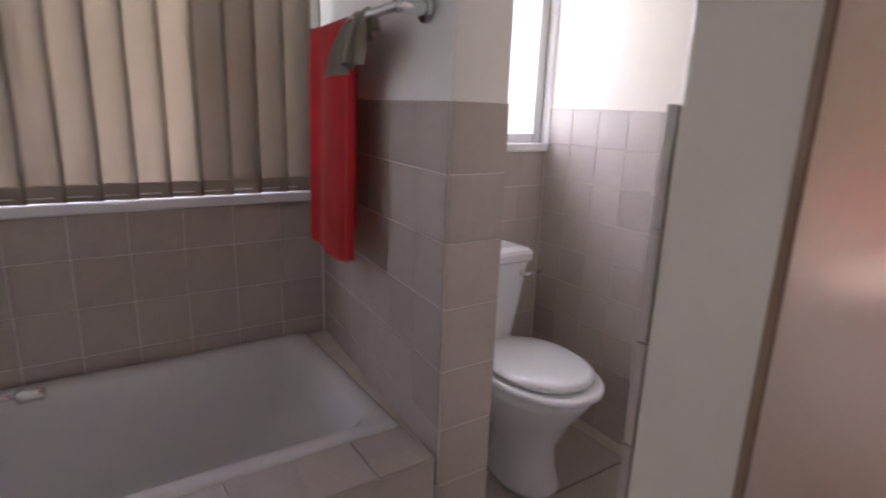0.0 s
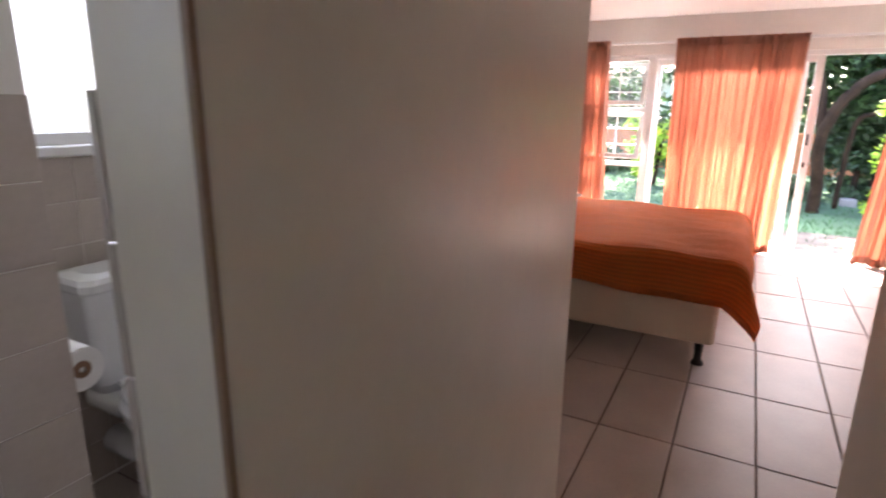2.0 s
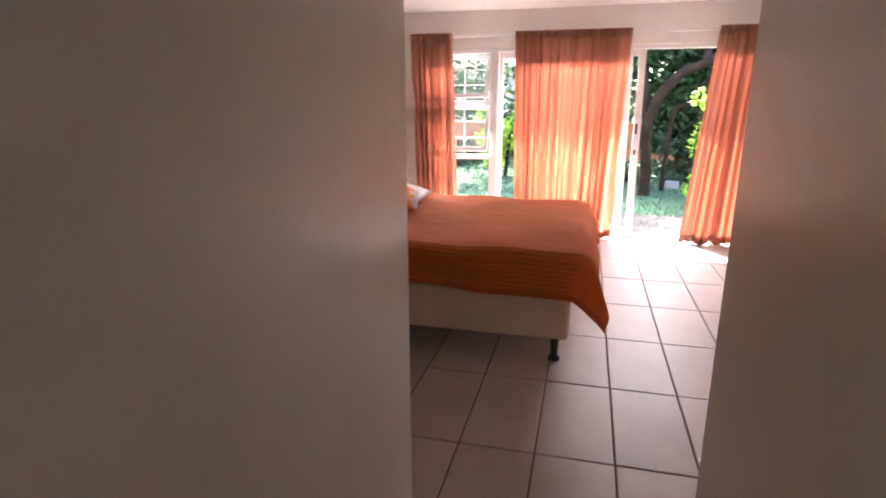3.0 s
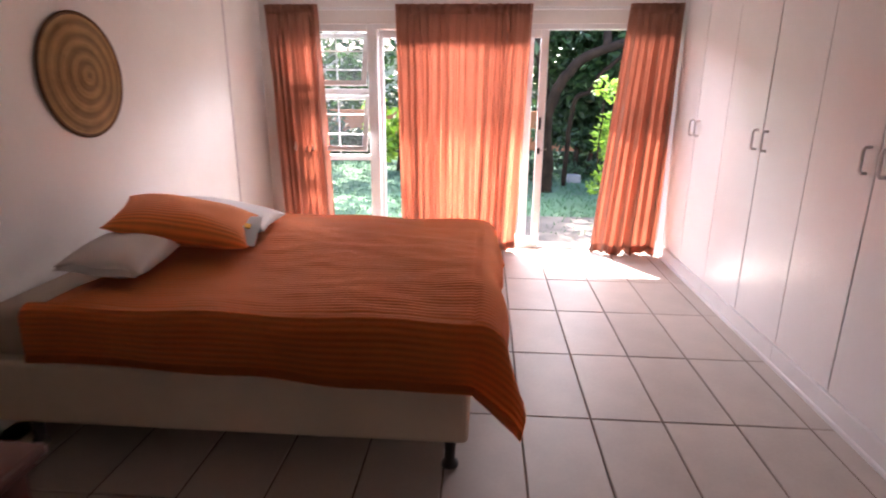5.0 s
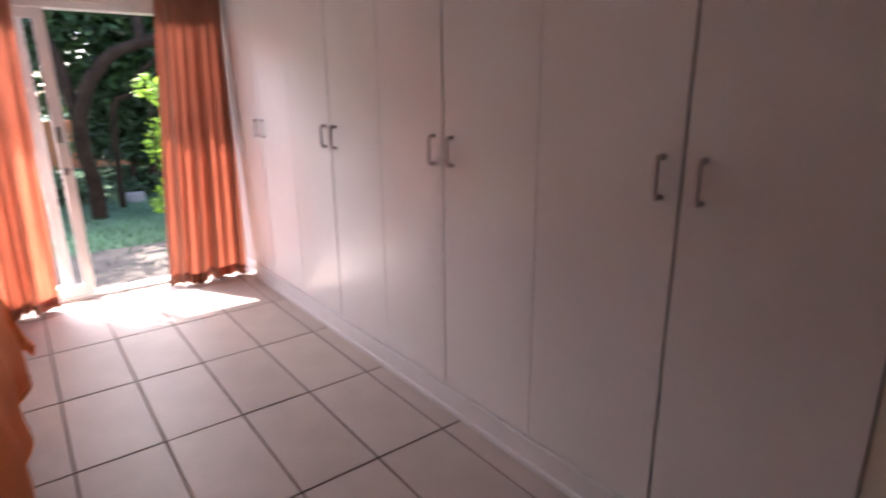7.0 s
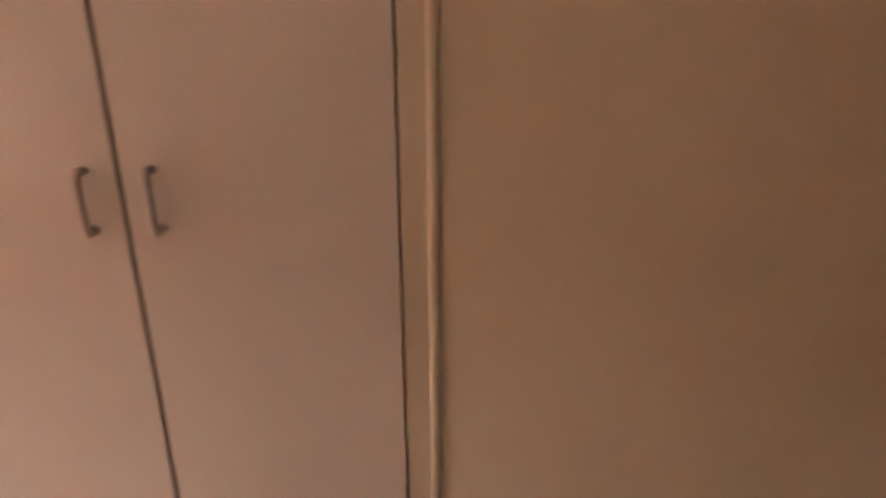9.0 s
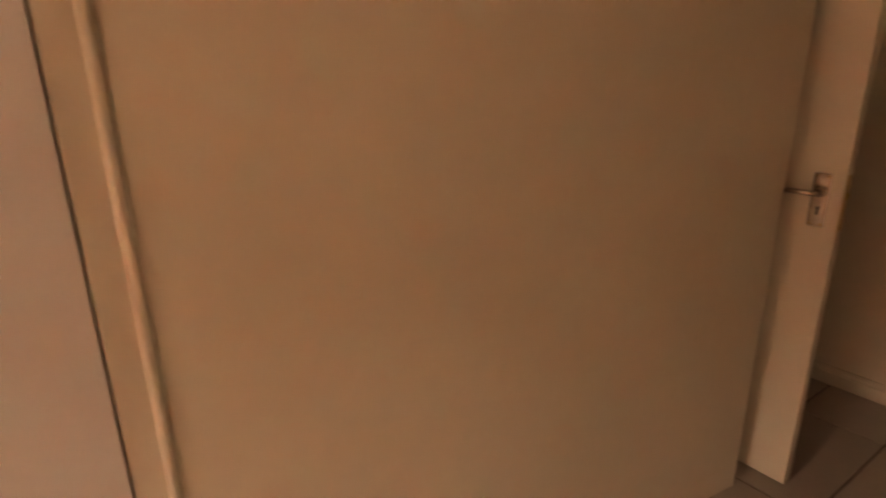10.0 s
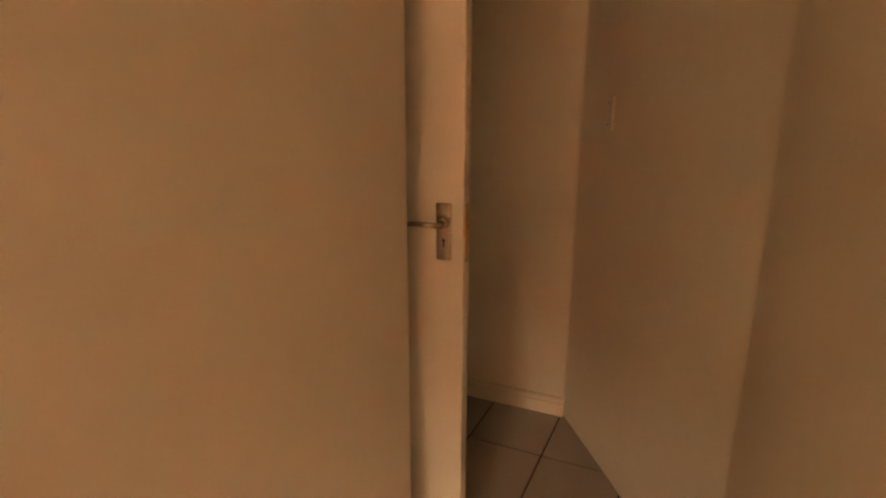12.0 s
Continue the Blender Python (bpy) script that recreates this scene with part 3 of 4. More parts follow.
for nm, w, d, h, mt, m, lb, sd_ in (
    ("pillow", 0.33, 0.36, 0.13, M_linen, at(-1.225, 3.49, 0.695, 5, 5, 3), "flat off-white linen pillow lying on the duvet", 1),
    ("pillow", 0.60, 0.40, 0.13, M_linen, at(-1.13, 4.12, 0.722, 0, 8, 4), "off-white linen pillow leaning under the orange pillow", 2),
    ("pillow", 0.58, 0.40, 0.165, M_pillowo, at(-1.11, 3.79, 0.762, 9, 12, 17), "ribbed orange pillow with a white end on white pillows", 3),
):
    p = thing(nm, lb, "pillow", "pillows on the bed", m=m)
    part("cushion", pillow_mesh(w, d, h, sd_), mt, p, smooth=True)
    if sd_ == 1:
        part("open_end", sheet(16, 4, lambda u, v: ((u - 0.5) * 0.31, -0.15 - v * 0.05, 0.022 * (1 - v) * (1 - (2 * u - 1) ** 4) - 0.006 + 0.004 * math.sin(9 * u)), 0.006), M_linen, p, "open hemmed end of the pillow cover", smooth=True)
    if sd_ == 3:
        part("end_flap", sheet(12, 5, lambda u, v: (0.215 + v * 0.095, (u - 0.5) * (0.31 + 0.05 * v), 0.046 * (1 - v) * (1 - (2 * u - 1) ** 4) + 0.004), 0.004), M_linen, p, "white pillow end with a small yellow motif", smooth=True)
        part("motif", box(0.245, 0.275, -0.05, 0.0, 0.028, 0.034, 0.002), mat("yellow_print", (0.8, 0.4, 0.03), 0.9, 0.1), p, "small yellow printed motif")

# ---- basket on the wall ----
bk = thing("wall_basket", "round flat coiled grass basket hung on the white wall", "wall basket", m=at(-1.58, 3.90, 1.388))
rings = []
for i in range(40):
    r = 0.263 * (1 - i / 39.6)
    x = 0.012 + 0.030 * (i / 39) ** 0.8 + 0.0035 * math.sin(i * 2.1)
    rings.append([(x, r * math.cos(6.283 * k / 56), r * math.sin(6.283 * k / 56)) for k in range(56)])
part("woven_disc", loft([[(0.0005, v[1] * 0.96, v[2] * 0.96) for v in rings[0]]] + rings), M_basket, bk, smooth=True)
part("rim", rod([(0.010, 0.261 * math.cos(6.283 * k / 60), 0.261 * math.sin(6.283 * k / 60)) for k in range(61)], 0.009, 8), mat("dark_coil", (0.14, 0.07, 0.03), 0.85, 0.3, 30, 160, 0.8), bk, "darker bound rim", smooth=True)

# ---- chest by the bed ----
ch = thing("side_table", "dark red mahogany side table with a moulded top and square legs", "side table")
part("top", box(-1.31, -0.64, 1.75, 2.335, 0.634, 0.660, 0.008), M_mahog, ch)
part("top_moulding", box(-1.295, -0.655, 1.765, 2.32, 0.614, 0.634, 0.006), M_mahog, ch)
for x in (-1.28, -0.72):
    for y in (1.78, 2.255):
        part("leg", box(x, x + 0.05, y, y + 0.05, -0.001, 0.614, 0.005), M_mahog, ch)
part("apron", box(-0.695, -0.677, 1.83, 2.255, 0.38, 0.614, 0.003), M_mahog, ch)
part("apron", box(-1.275, -1.257, 1.83, 2.255, 0.38, 0.614, 0.003), M_mahog, ch)
part("apron", box(-1.23, -0.72, 1.785, 1.803, 0.38, 0.614, 0.003), M_mahog, ch)
dw = part("drawer_front", box(-1.23, -0.72, 2.278, 2.298, 0.40, 0.607, 0.004), M_mahog, ch)
part("drawer_knob", rod([(-0.975, 2.298, 0.50), (-0.975, 2.325, 0.50)], 0.014, 12, taper=0.018), M_brass, dw)

# ---- bathroom: bath ----
south = SOUTH
def rrect(x0, x1, y0, y1, r, z, n=6):
    pts = []
    for cx, cy, a0 in ((x1 - r, y1 - r, 0), (x0 + r, y1 - r, 90), (x0 + r, y0 + r, 180), (x1 - r, y0 + r, 270)):
        for k in range(n + 1):
            a = radians(a0 + 90 * k / n)
            pts.append((cx + r * math.cos(a), cy + r * math.sin(a), z))
    return pts


tub = thing("bathtub", "built-in pale enamel bathtub with a rounded rim", "bathtub")
X0, X1, Y0, Y1 = WX + 0.012, -0.985, -1.10, 0.575
prof = [(0.0, 0.528, 0.02), (0.0, 0.545, 0.02), (0.012, 0.553, 0.02), (0.05, 0.552, 0.05), (0.064, 0.540, 0.06), (0.085, 0.42, 0.08), (0.11, 0.26, 0.10), (0.15, 0.20, 0.10), (0.24, 0.185, 0.08)]
part("rim", loft([rrect(X0 + d, X1 - d, Y0 + d, Y1 - d, max(r, 0.015), z) for d, z, r in prof[:6]], False), M_tub, tub, smooth=True)
part("basin", loft([rrect(X0 + d, X1 - d, Y0 + d, Y1 - d, max(r, 0.015), z) for d, z, r in prof[5:]], "last"), M_tub, tub, smooth=True)
part("drain", rod([(-1.33, 0.22, 0.184), (-1.33, 0.22, 0.190)], 0.028, 16), M_chrome, tub, "chrome drain ring")
grip = thing("bath_grip", "short chrome grab bar with a round end above the bath rim", "grab bar")
part("bar", rod([(-1.60, -0.62, 0.60), (-1.56, -0.60, 0.605), (-1.49, -0.19, 0.60)], 0.009, 10), M_chrome, grip, smooth=True)
part("end_knob", rod([(-1.49, -0.21, 0.60), (-1.487, -0.185, 0.60), (-1.483, -0.155, 0.60)], 0.019, 14, taper=0.016), M_chrome, grip, smooth=True)
part("wall_flange", rod([(WX + 0.002, -0.62, 0.60), (-1.60, -0.62, 0.60)], 0.016, 12), M_chrome, grip, smooth=True)
structure("bath_surround", prism([(-0.985, -1.25), (-0.985, 0.575), (-1.66, 0.58), (-1.66, 0.645), (-0.836, 0.575), (-0.836, -1.25)], -0.003, 0.545), M_wgrout, "tiled ledge built round the bath", "bath surround")

# ---- bathroom windows ----
w2 = tagged(new("window_2"), "white framed bathroom window with frosted glass behind the blind", "window", kind="structure")
def side_window(ob, y0, y1, z0, z1):
    for a in ((y0, y0 + 0.045, z0, z1), (y1 - 0.045, y1, z0, z1), (y0 + 0.045, y1 - 0.045, z0, z0 + 0.045), (y0 + 0.045, y1 - 0.045, z1 - 0.045, z1)):
        part("window_frame", box(WX - 0.09, WX - 0.03, a[0], a[1], a[2], a[3], 0.005), M_alu, ob)
    part("window_sill", box(WX - 0.03, WX + 0.018, y0 - 0.0, y1 + 0.0, z0 - 0.028, z0 + 0.006, 0.006), M_alu, ob)
    g = part("pane", box(WX - 0.065, WX - 0.060, y0 + 0.04, y1 - 0.04, z0 + 0.04, z1 - 0.04), M_frost, ob)
    g.visible_shadow = False


side_window(w2, *WB[0])
w3 = tagged(new("window_3"), "small white framed window with frosted glass above the toilet", "window", kind="structure")
side_window(w3, *WB[1])
part("reveal_board", box(WX - 0.03, WX + 0.012, WB[1][1] + 0.003, WB[1][1] + 0.008, WB[1][2] - 0.028, WB[1][3], 0.001), M_alu, w3)

bl = thing("vertical_blind", "closed vertical blind of tan fabric slats before the bathroom window", "vertical blind")
part("head_rail", box(WX + 0.02, WX + 0.06, -1.0, 0.60, 2.02, 2.06, 0.004), M_alu, bl)
slat = None
# unseen south end stays without slats, an added gap for more light
for i in range(6, 19):
    y = -0.93 + i * 0.0825
    m = at(WX + 0.045, y, 0, 0, 0, 77)
    if slat is None:
        slat = part("slat", sheet(6, 24, lambda u, v: ((u - 0.5) * 0.094, 0.010 * math.cos((u - 0.5) * 3.1) + 0.002 * math.sin(v * 5), 1.045 + v * 0.975), 0.0012), M_blind, bl, m=m, smooth=True)
        hem = part("slat_weight", box(-0.045, 0.045, 0.003, 0.011, 1.043, 1.088, 0.002), M_blind, slat)
    else:
        s2 = part("slat", slat.data, None, bl, m=at(WX + 0.045, y, 0, 0, 0, 77))
        part("slat_weight", hem.data, None, s2)
part("spacer_chain", rod([(WX + 0.045, -0.95, 1.057), (WX + 0.045, 0.55, 1.057)], 0.002, 6), M_alu, bl)
part("control_cord", rod([(WX + 0.03, 0.605, 2.02), (WX + 0.03, 0.605, 1.06)], 0.003, 6), M_alu, bl)

# ---- towel rail and towels ----
PY = 0.578
rail = thing("towel_rail", "chrome towel rail on round brackets above the tiles", "towel rail")
def py(x):
    return PY + (-0.828 - x) * 0.087
part("rail_bar", rod([(-0.935, py(-0.935) - 0.067, 1.506), (-1.53, py(-1.53) - 0.067, 1.506)], 0.010, 12), M_chrome, rail, smooth=True)
for x in (-0.935, -1.53):
    part("bracket", rod([(x, py(x) - 0.001, 1.506), (x, py(x) - 0.012, 1.506), (x, py(x) - 0.018, 1.506), (x, py(x) - 0.062, 1.506), (x, py(x) - 0.074, 1.506)], 0.017, 14, taper=0.014), M_chrome, rail, smooth=True)
    part("wall_rose", rod([(x, py(x) - 0.001, 1.506), (x, py(x) - 0.010, 1.506)], 0.028, 18), M_chrome, rail, smooth=True)


def hung_towel(xa, xb, front, back, material, name, label, thick, seed):
    rnd = random.Random(seed)
    o = rnd.uniform(0, 9)
    total = front + back

    def f(u, v):
        x = xa + (xb - xa) * u
        yc = py(x) - 0.067
        d = v * total
        wob = (0.006 if total > 0.4 else 0.016) * math.sin((9 if total > 0.4 else 17) * u + o) * min(1, abs(d - back) * 6)
        if d < back:
            return (x, yc + 0.014 + wob * 0.5, 1.517 - (back - d))
        s = d - back
        return (x + 0.012 * s * math.sin(7 * u + o), yc - 0.014 - 0.010 * s - wob - 0.003 * math.sin(14 * u + o) * min(1, s * 2), 1.517 - s + 0.010 * math.sin(5 * u + o) * s)

    t = thing(name, label, "towel")
    part("cloth", sheet(30, 60, f, thick), material, t, smooth=True)
    # the inner layer of the fold, standing out past the front layer

    def g(u, v):
        x = xb - 0.03 + 0.065 * u
        return (x, py(x) - 0.067 - 0.004 - 0.012 * math.sin(3.1 * u) - 0.006 * v, 1.498 - v * (front - 0.03) + 0.010 * u)

    part("inner_layer", sheet(8, 40, g, thick), material, t, smooth=True)
    return t


hung_towel(-1.51, -1.20, 0.605, 0.52, M_towel, "towel", "folded bright red terry towel hanging over the rail", 0.014, 2)


def crumpled_cloth(xc):
    """A small cloth gathered on the rail, fanning out below in deep folds."""
    def f(u, v):
        d = v * 0.20 - 0.06
        s = abs(d)
        x = xc + (u - 0.5) * (0.11 + 0.75 * s) - 0.05 * s / 0.14 * (d > 0)
        yc = py(x) - 0.067
        fold = 0.020 * math.sin(19 * u + 1.2) * min(1, s * 14) + 0.008 * noise.noise(Vector((u * 6, v * 5, 2)))
        side = -1 if d > 0 else 1
        y = yc + side * 0.015 * min(1, s * 40) + side * 0.10 * s * (d > 0) - fold * (1 if d > 0 else 0.4)
        return (x, y, 1.520 - s * (0.95 - 0.25 * (u - 0.4)) + 0.006 * math.sin(11 * u))

    t = thing("face_cloth", "small crumpled beige face cloth draped on the rail", "towel")
    part("cloth", sheet(44, 34, f, 0.006), M_cloth, t, smooth=True)


crumpled_cloth(-1.13)

# ---- toilet ----
TY = 1.24
wc = thing("toilet", "white ceramic close-coupled toilet with the lid down", "toilet")


def egg(cx, a_back, a_front, bw, z, n=40, cy=TY):
    out = []
    z *= 1.06
    for k in range(n):
        t = 6.283185 * k / n
        c, s = math.cos(t), math.sin(t)
        out.append((cx + (a_front if c > 0 else a_back) * (abs(c) ** 0.95) * (1 if c > 0 else -1), cy + bw * (abs(s) ** 0.9) * (1 if s > 0 else -1), z))
    return out


part("pan", loft([egg(-1.24, 0.17, 0.15, 0.105, -0.001), egg(-1.24, 0.17, 0.155, 0.108, 0.02), egg(-1.24, 0.155, 0.125, 0.092, 0.10), egg(-1.24, 0.16, 0.125, 0.095, 0.17),
                  egg(-1.24, 0.19, 0.18, 0.135, 0.27), egg(-1.235, 0.21, 0.235, 0.172, 0.355), egg(-1.235, 0.215, 0.245, 0.180, 0.385), egg(-1.235, 0.205, 0.235, 0.17, 0.392)]), M_ceramic, wc, smooth=True)
part("seat", loft([egg(-1.225, 0.20, 0.250, 0.178, 0.394), egg(-1.225, 0.212, 0.266, 0.192, 0.402), egg(-1.225, 0.212, 0.266, 0.192, 0.414), egg(-1.225, 0.203, 0.254, 0.182, 0.421)]), M_ceramic, wc, "white toilet seat", smooth=True)
part("lid", loft([egg(-1.228, 0.20, 0.215, 0.164, 0.424), egg(-1.228, 0.208, 0.228, 0.175, 0.432), egg(-1.228, 0.206, 0.226, 0.173, 0.444), egg(-1.228, 0.18, 0.20, 0.15, 0.454), egg(-1.228, 0.08, 0.1, 0.07, 0.457)]), M_ceramic, wc, "white lid, closed", smooth=True)
for y in (TY - 0.07, TY + 0.07):
    part("hinge", rod([(-1.445, y - 0.02, 0.45), (-1.445, y + 0.02, 0.45)], 0.012, 12), M_ceramic, wc, smooth=True)
part("shelf", box(-1.60, -1.40, TY - 0.13, TY + 0.13, 0.345, 0.415, 0.025, seg=3), M_ceramic, wc, smooth=True)
part("cistern", loft([rrect(-1.625, -1.475, TY - 0.125, TY + 0.125, 0.035, 0.416), rrect(-1.63, -1.462, TY - 0.135, TY + 0.115, 0.035, 0.45), rrect(-1.635, -1.44, TY - 0.157, TY + 0.157, 0.035, 0.76)]), M_ceramic, wc, "white cistern", smooth=False)
part("cistern_lid", loft([rrect(-1.64, -1.432, TY - 0.163, TY + 0.163, 0.04, 0.761), rrect(-1.642, -1.425, TY - 0.168, TY + 0.168, 0.04, 0.77), rrect(-1.642, -1.425, TY - 0.168, TY + 0.168, 0.04, 0.792), rrect(-1.635, -1.435, TY - 0.158, TY + 0.158, 0.04, 0.806), rrect(-1.60, -1.47, TY - 0.12, TY + 0.12, 0.04, 0.815)]), M_ceramic, wc, smooth=False)
part("flush_lever", rod([(-1.444, TY + 0.115, 0.715), (-1.42, TY + 0.115, 0.715), (-1.415, TY + 0.125, 0.717), (-1.412, TY + 0.18, 0.722)], 0.007, 10), M_chrome, wc, "chrome flush lever", smooth=True)
part("lever_boss", rod([(-1.446, TY + 0.115, 0.715), (-1.428, TY + 0.115, 0.715)], 0.014, 14), M_chrome, wc, smooth=True)
part("waste_pipe", rod([(-1.42, TY - 0.03, 0.19), (-1.52, TY - 0.03, 0.17), (-1.62, TY - 0.03, 0.17)], 0.05, 16), M_ceramic, wc, smooth=True)
tr = thing("toilet_roll", "white toilet paper roll on a wall holder beside the cistern", "toilet roll")
part("roll", loft([[(x, 0.797 + 0.048 * math.cos(6.283 * k / 24), 0.775 + 0.048 * math.sin(6.283 * k / 24)) for k in range(24)] for x in (-1.045, -0.950)]), M_paper, tr, smooth=False)
part("core", rod([(-1.050, 0.797, 0.775), (-0.948, 0.797, 0.775)], 0.019, 14), M_gap, tr, "dark cardboard core")
part("holder", rod([(-1.060, 0.735, 0.775), (-1.060, 0.797, 0.775), (-0.944, 0.797, 0.775)], 0.006, 8), M_chrome, tr, smooth=True)

# ---- garden ----
south = 0.0
ground = structure("ground", box(-60, 60, 6.40, 120, -0.32, -0.03), M_grass, "lawn reaching to the far hedge", "lawn")
structure("doorstep_soil", box(-0.2, 2.2, 6.42, 7.6, -0.04, -0.024, 0.006), M_soil, "patch of bare pale soil before the door", "soil")


def leaves(name, centres, radii, count, size, material, seed, squash=0.8, parent=None, kind="", label="", category=""):
    """Many small leaf blades scattered in clumps, as one mesh."""
    rng = np.random.default_rng(seed)
    c = np.array(centres)[rng.integers(0, len(centres), count)]
    d = rng.normal(size=(count, 3))
    d /= np.linalg.norm(d, axis=1)[:, None]
    rad = radii * rng.uniform(0.25, 1.0, count) ** 0.5
    p = c + d * rad[:, None] * np.array([1, 1, squash])
    a = rng.normal(size=(count, 3))
    a[:, 2] = a[:, 2] * 0.6 - 0.3
    a /= np.linalg.norm(a, axis=1)[:, None]
    bdir = np.cross(a, rng.normal(size=(count, 3)))
    bdir /= np.linalg.norm(bdir, axis=1)[:, None]
    s = size * rng.uniform(0.6, 1.4, count)[:, None]
    nrm = np.cross(a, bdir)
    v = np.stack([p - a * s, p + bdir * s * 0.42 + nrm * s * 0.12, p + a * s, p - bdir * s * 0.42 + nrm * s * 0.12], 1).reshape(-1, 3) * S
    q = np.arange(count) * 4
    faces = np.concatenate([np.stack([q, q + 1, q + 2], 1), np.stack([q, q + 2, q + 3], 1)])
    me = bpy.data.meshes.new(name)
    me.from_pydata(v.tolist(), [], faces.tolist())
    me.materials.append(material)
    ob = new(name, me)
    if parent is not None:
        ob.parent = parent
    return tagged(ob, label, category, kind=kind)


def cloud(n, seed, x0, x1, y0, y1, z0, z1):
    r = random.Random(seed)
    return [(r.uniform(x0, x1), r.uniform(y0, y1), r.uniform(z0, z1)) for _ in range(n)]


def limb(points, r0, r1, parent, name="limb"):
    pts = [Vector(p) for p in points]
    fine = []
    for i in range(len(pts) - 1):
        p0, p1, p2, p3 = pts[max(i - 1, 0)], pts[i], pts[i + 1], pts[min(i + 2, len(pts) - 1)]
        for k in range(6):
            t = k / 6
            fine.append(0.5 * ((2 * p1) + (p2 - p0) * t + (2 * p0 - 5 * p1 + 4 * p2 - p3) * t * t + (3 * p1 - p0 - 3 * p2 + p3) * t ** 3) + Vector((noise.noise(p1 * 3 + Vector((k, 0, 0))), 0, 0)) * 0.02)
    fine.append(pts[-1])
    return part(name, rod(fine, r0, 12, taper=r1), M_bark, parent, smooth=True)


tree = thing("tree", "large garden tree with a dark trunk and arching limb", "tree")
limb([(1.08, 9.2, -0.06), (1.09, 9.18, 0.3), (1.03, 9.12, 0.9), (1.13, 9.1, 1.28), (1.26, 9.1, 1.52), (1.47, 9.1, 1.73), (1.74, 9.1, 1.84), (2.3, 9.1, 2.05), (3.0, 9.2, 2.5)], 0.085, 0.05, tree, "trunk")
limb([(1.05, 9.15, 1.0), (0.9, 9.4, 1.9), (0.6, 9.9, 3.0), (0.5, 10.3, 3.9)], 0.07, 0.04, tree)
limb([(1.38, 9.6, 0.0), (1.40, 9.5, 0.75), (1.44, 9.42, 1.2), (1.62, 9.36, 1.32), (1.72, 9.3, 1.53), (1.87, 9.3, 1.66), (2.1, 9.4, 1.95), (2.4, 9.8, 2.9)], 0.035, 0.025, tree)
limb([(1.74, 9.1, 1.84), (1.9, 9.7, 2.6), (2.2, 10.6, 3.8)], 0.06, 0.03, tree)
limb([(2.05, 10.75, 0.9), (2.25, 10.7, 1.5), (2.2, 10.6, 2.2), (2.7, 10.6, 3.2)], 0.06, 0.03, tree)
# first two clouds hang out of view, added to shade limb and lawn
leaves("crown", cloud(45, 43, -1.0, 3.2, 9.9, 11.2, 2.5, 3.7) + cloud(110, 41, -6.0, 5.5, 11.0, 16.0, 2.9, 5.0) + cloud(70, 11, -2.5, 5.0, 9.2, 12.6, 2.45, 4.9) + cloud(16, 12, 0.2, 3.4, 9.6, 11.6, 1.75, 2.5) + cloud(26, 31, 0.0, 3.2, 9.7, 10.6, 1.5, 2.9), 0.6, 44000, 0.085, M_leafm, 1, parent=tree)

dark = thing("shrub", "dense dark green shrub below the tree", "shrub")
for i, x in enumerate((1.75, 1.95, 2.15)):
    limb([(x, 10.9, -0.06), (x + 0.05 * i, 10.85, 0.5), (x + 0.1, 10.9, 1.0)], 0.05, 0.03, dark, "stem")
leaves("foliage", cloud(40, 13, 1.35, 2.75, 10.6, 11.6, 0.45, 1.75), 0.32, 9000, 0.07, M_leafd, 2, parent=dark)

lime = thing("bush", "bright lime green leafy bush just outside the door", "bush")
for i in range(7):
    r = random.Random(40 + i)
    x, y = 1.72 + r.uniform(-0.1, 0.3), 7.9 + r.uniform(-0.25, 0.25)
    limb([(x, y, -0.05), (x + r.uniform(-0.15, 0.1), y, 0.6), (x + r.uniform(-0.2, 0.1), y + r.uniform(-0.1, 0.1), 1.25 + r.uniform(0, 0.2))], 0.012, 0.005, lime, "stem")
leaves("foliage", cloud(46, 14, 1.55, 2.3, 7.55, 8.3, 0.1, 1.45), 0.16, 2600, 0.042, M_leafy, 3, parent=lime)

bed_plants = thing("low_plants", "low green border plants at the foot of the tree", "border plants", kind="stuff")
leaves("foliage", cloud(60, 15, 0.6, 4.5, 10.3, 11.6, 0.0, 0.22), 0.2, 5000, 0.06, M_leafd, 4, parent=bed_plants)
lb_ = thing("garden_shrub", "yellow green shrub with broad leaves beside the lawn", "shrub")
limb([(-1.25, 11.0, -0.06), (-1.2, 11.0, 0.5), (-1.15, 11.0, 1.0)], 0.04, 0.02, lb_, "stem")
leaves("foliage", cloud(14, 16, -1.75, -0.65, 10.6, 11.4, 0.25, 1.25), 0.22, 900, 0.08, M_leafy, 5, parent=lb_)
leaves("far_hedge", cloud(170, 17, -14, 14, 15.5, 18.0, 0.0, 2.4) + cloud(90, 18, -14, 14, 16.5, 19.0, 2.0, 5.2), 0.9, 24000, 0.13, M_leafm, 6, kind="stuff", label="uneven dark green hedge and trees closing the garden", category="hedge")
leaves("border_shrubs", cloud(60, 19, -7, -1.0, 12.6, 13.8, 0.0, 0.7), 0.3, 6000, 0.07, M_leafd, 7, kind="stuff", label="low dark shrubs along the edge of the lawn", category="border shrubs")
gw = structure("garden_wall", box(-12, 14, 14.6, 14.8, -0.06, 0.85, 0.01), M_brick, "low terracotta coloured garden wall behind the plants", "garden wall")

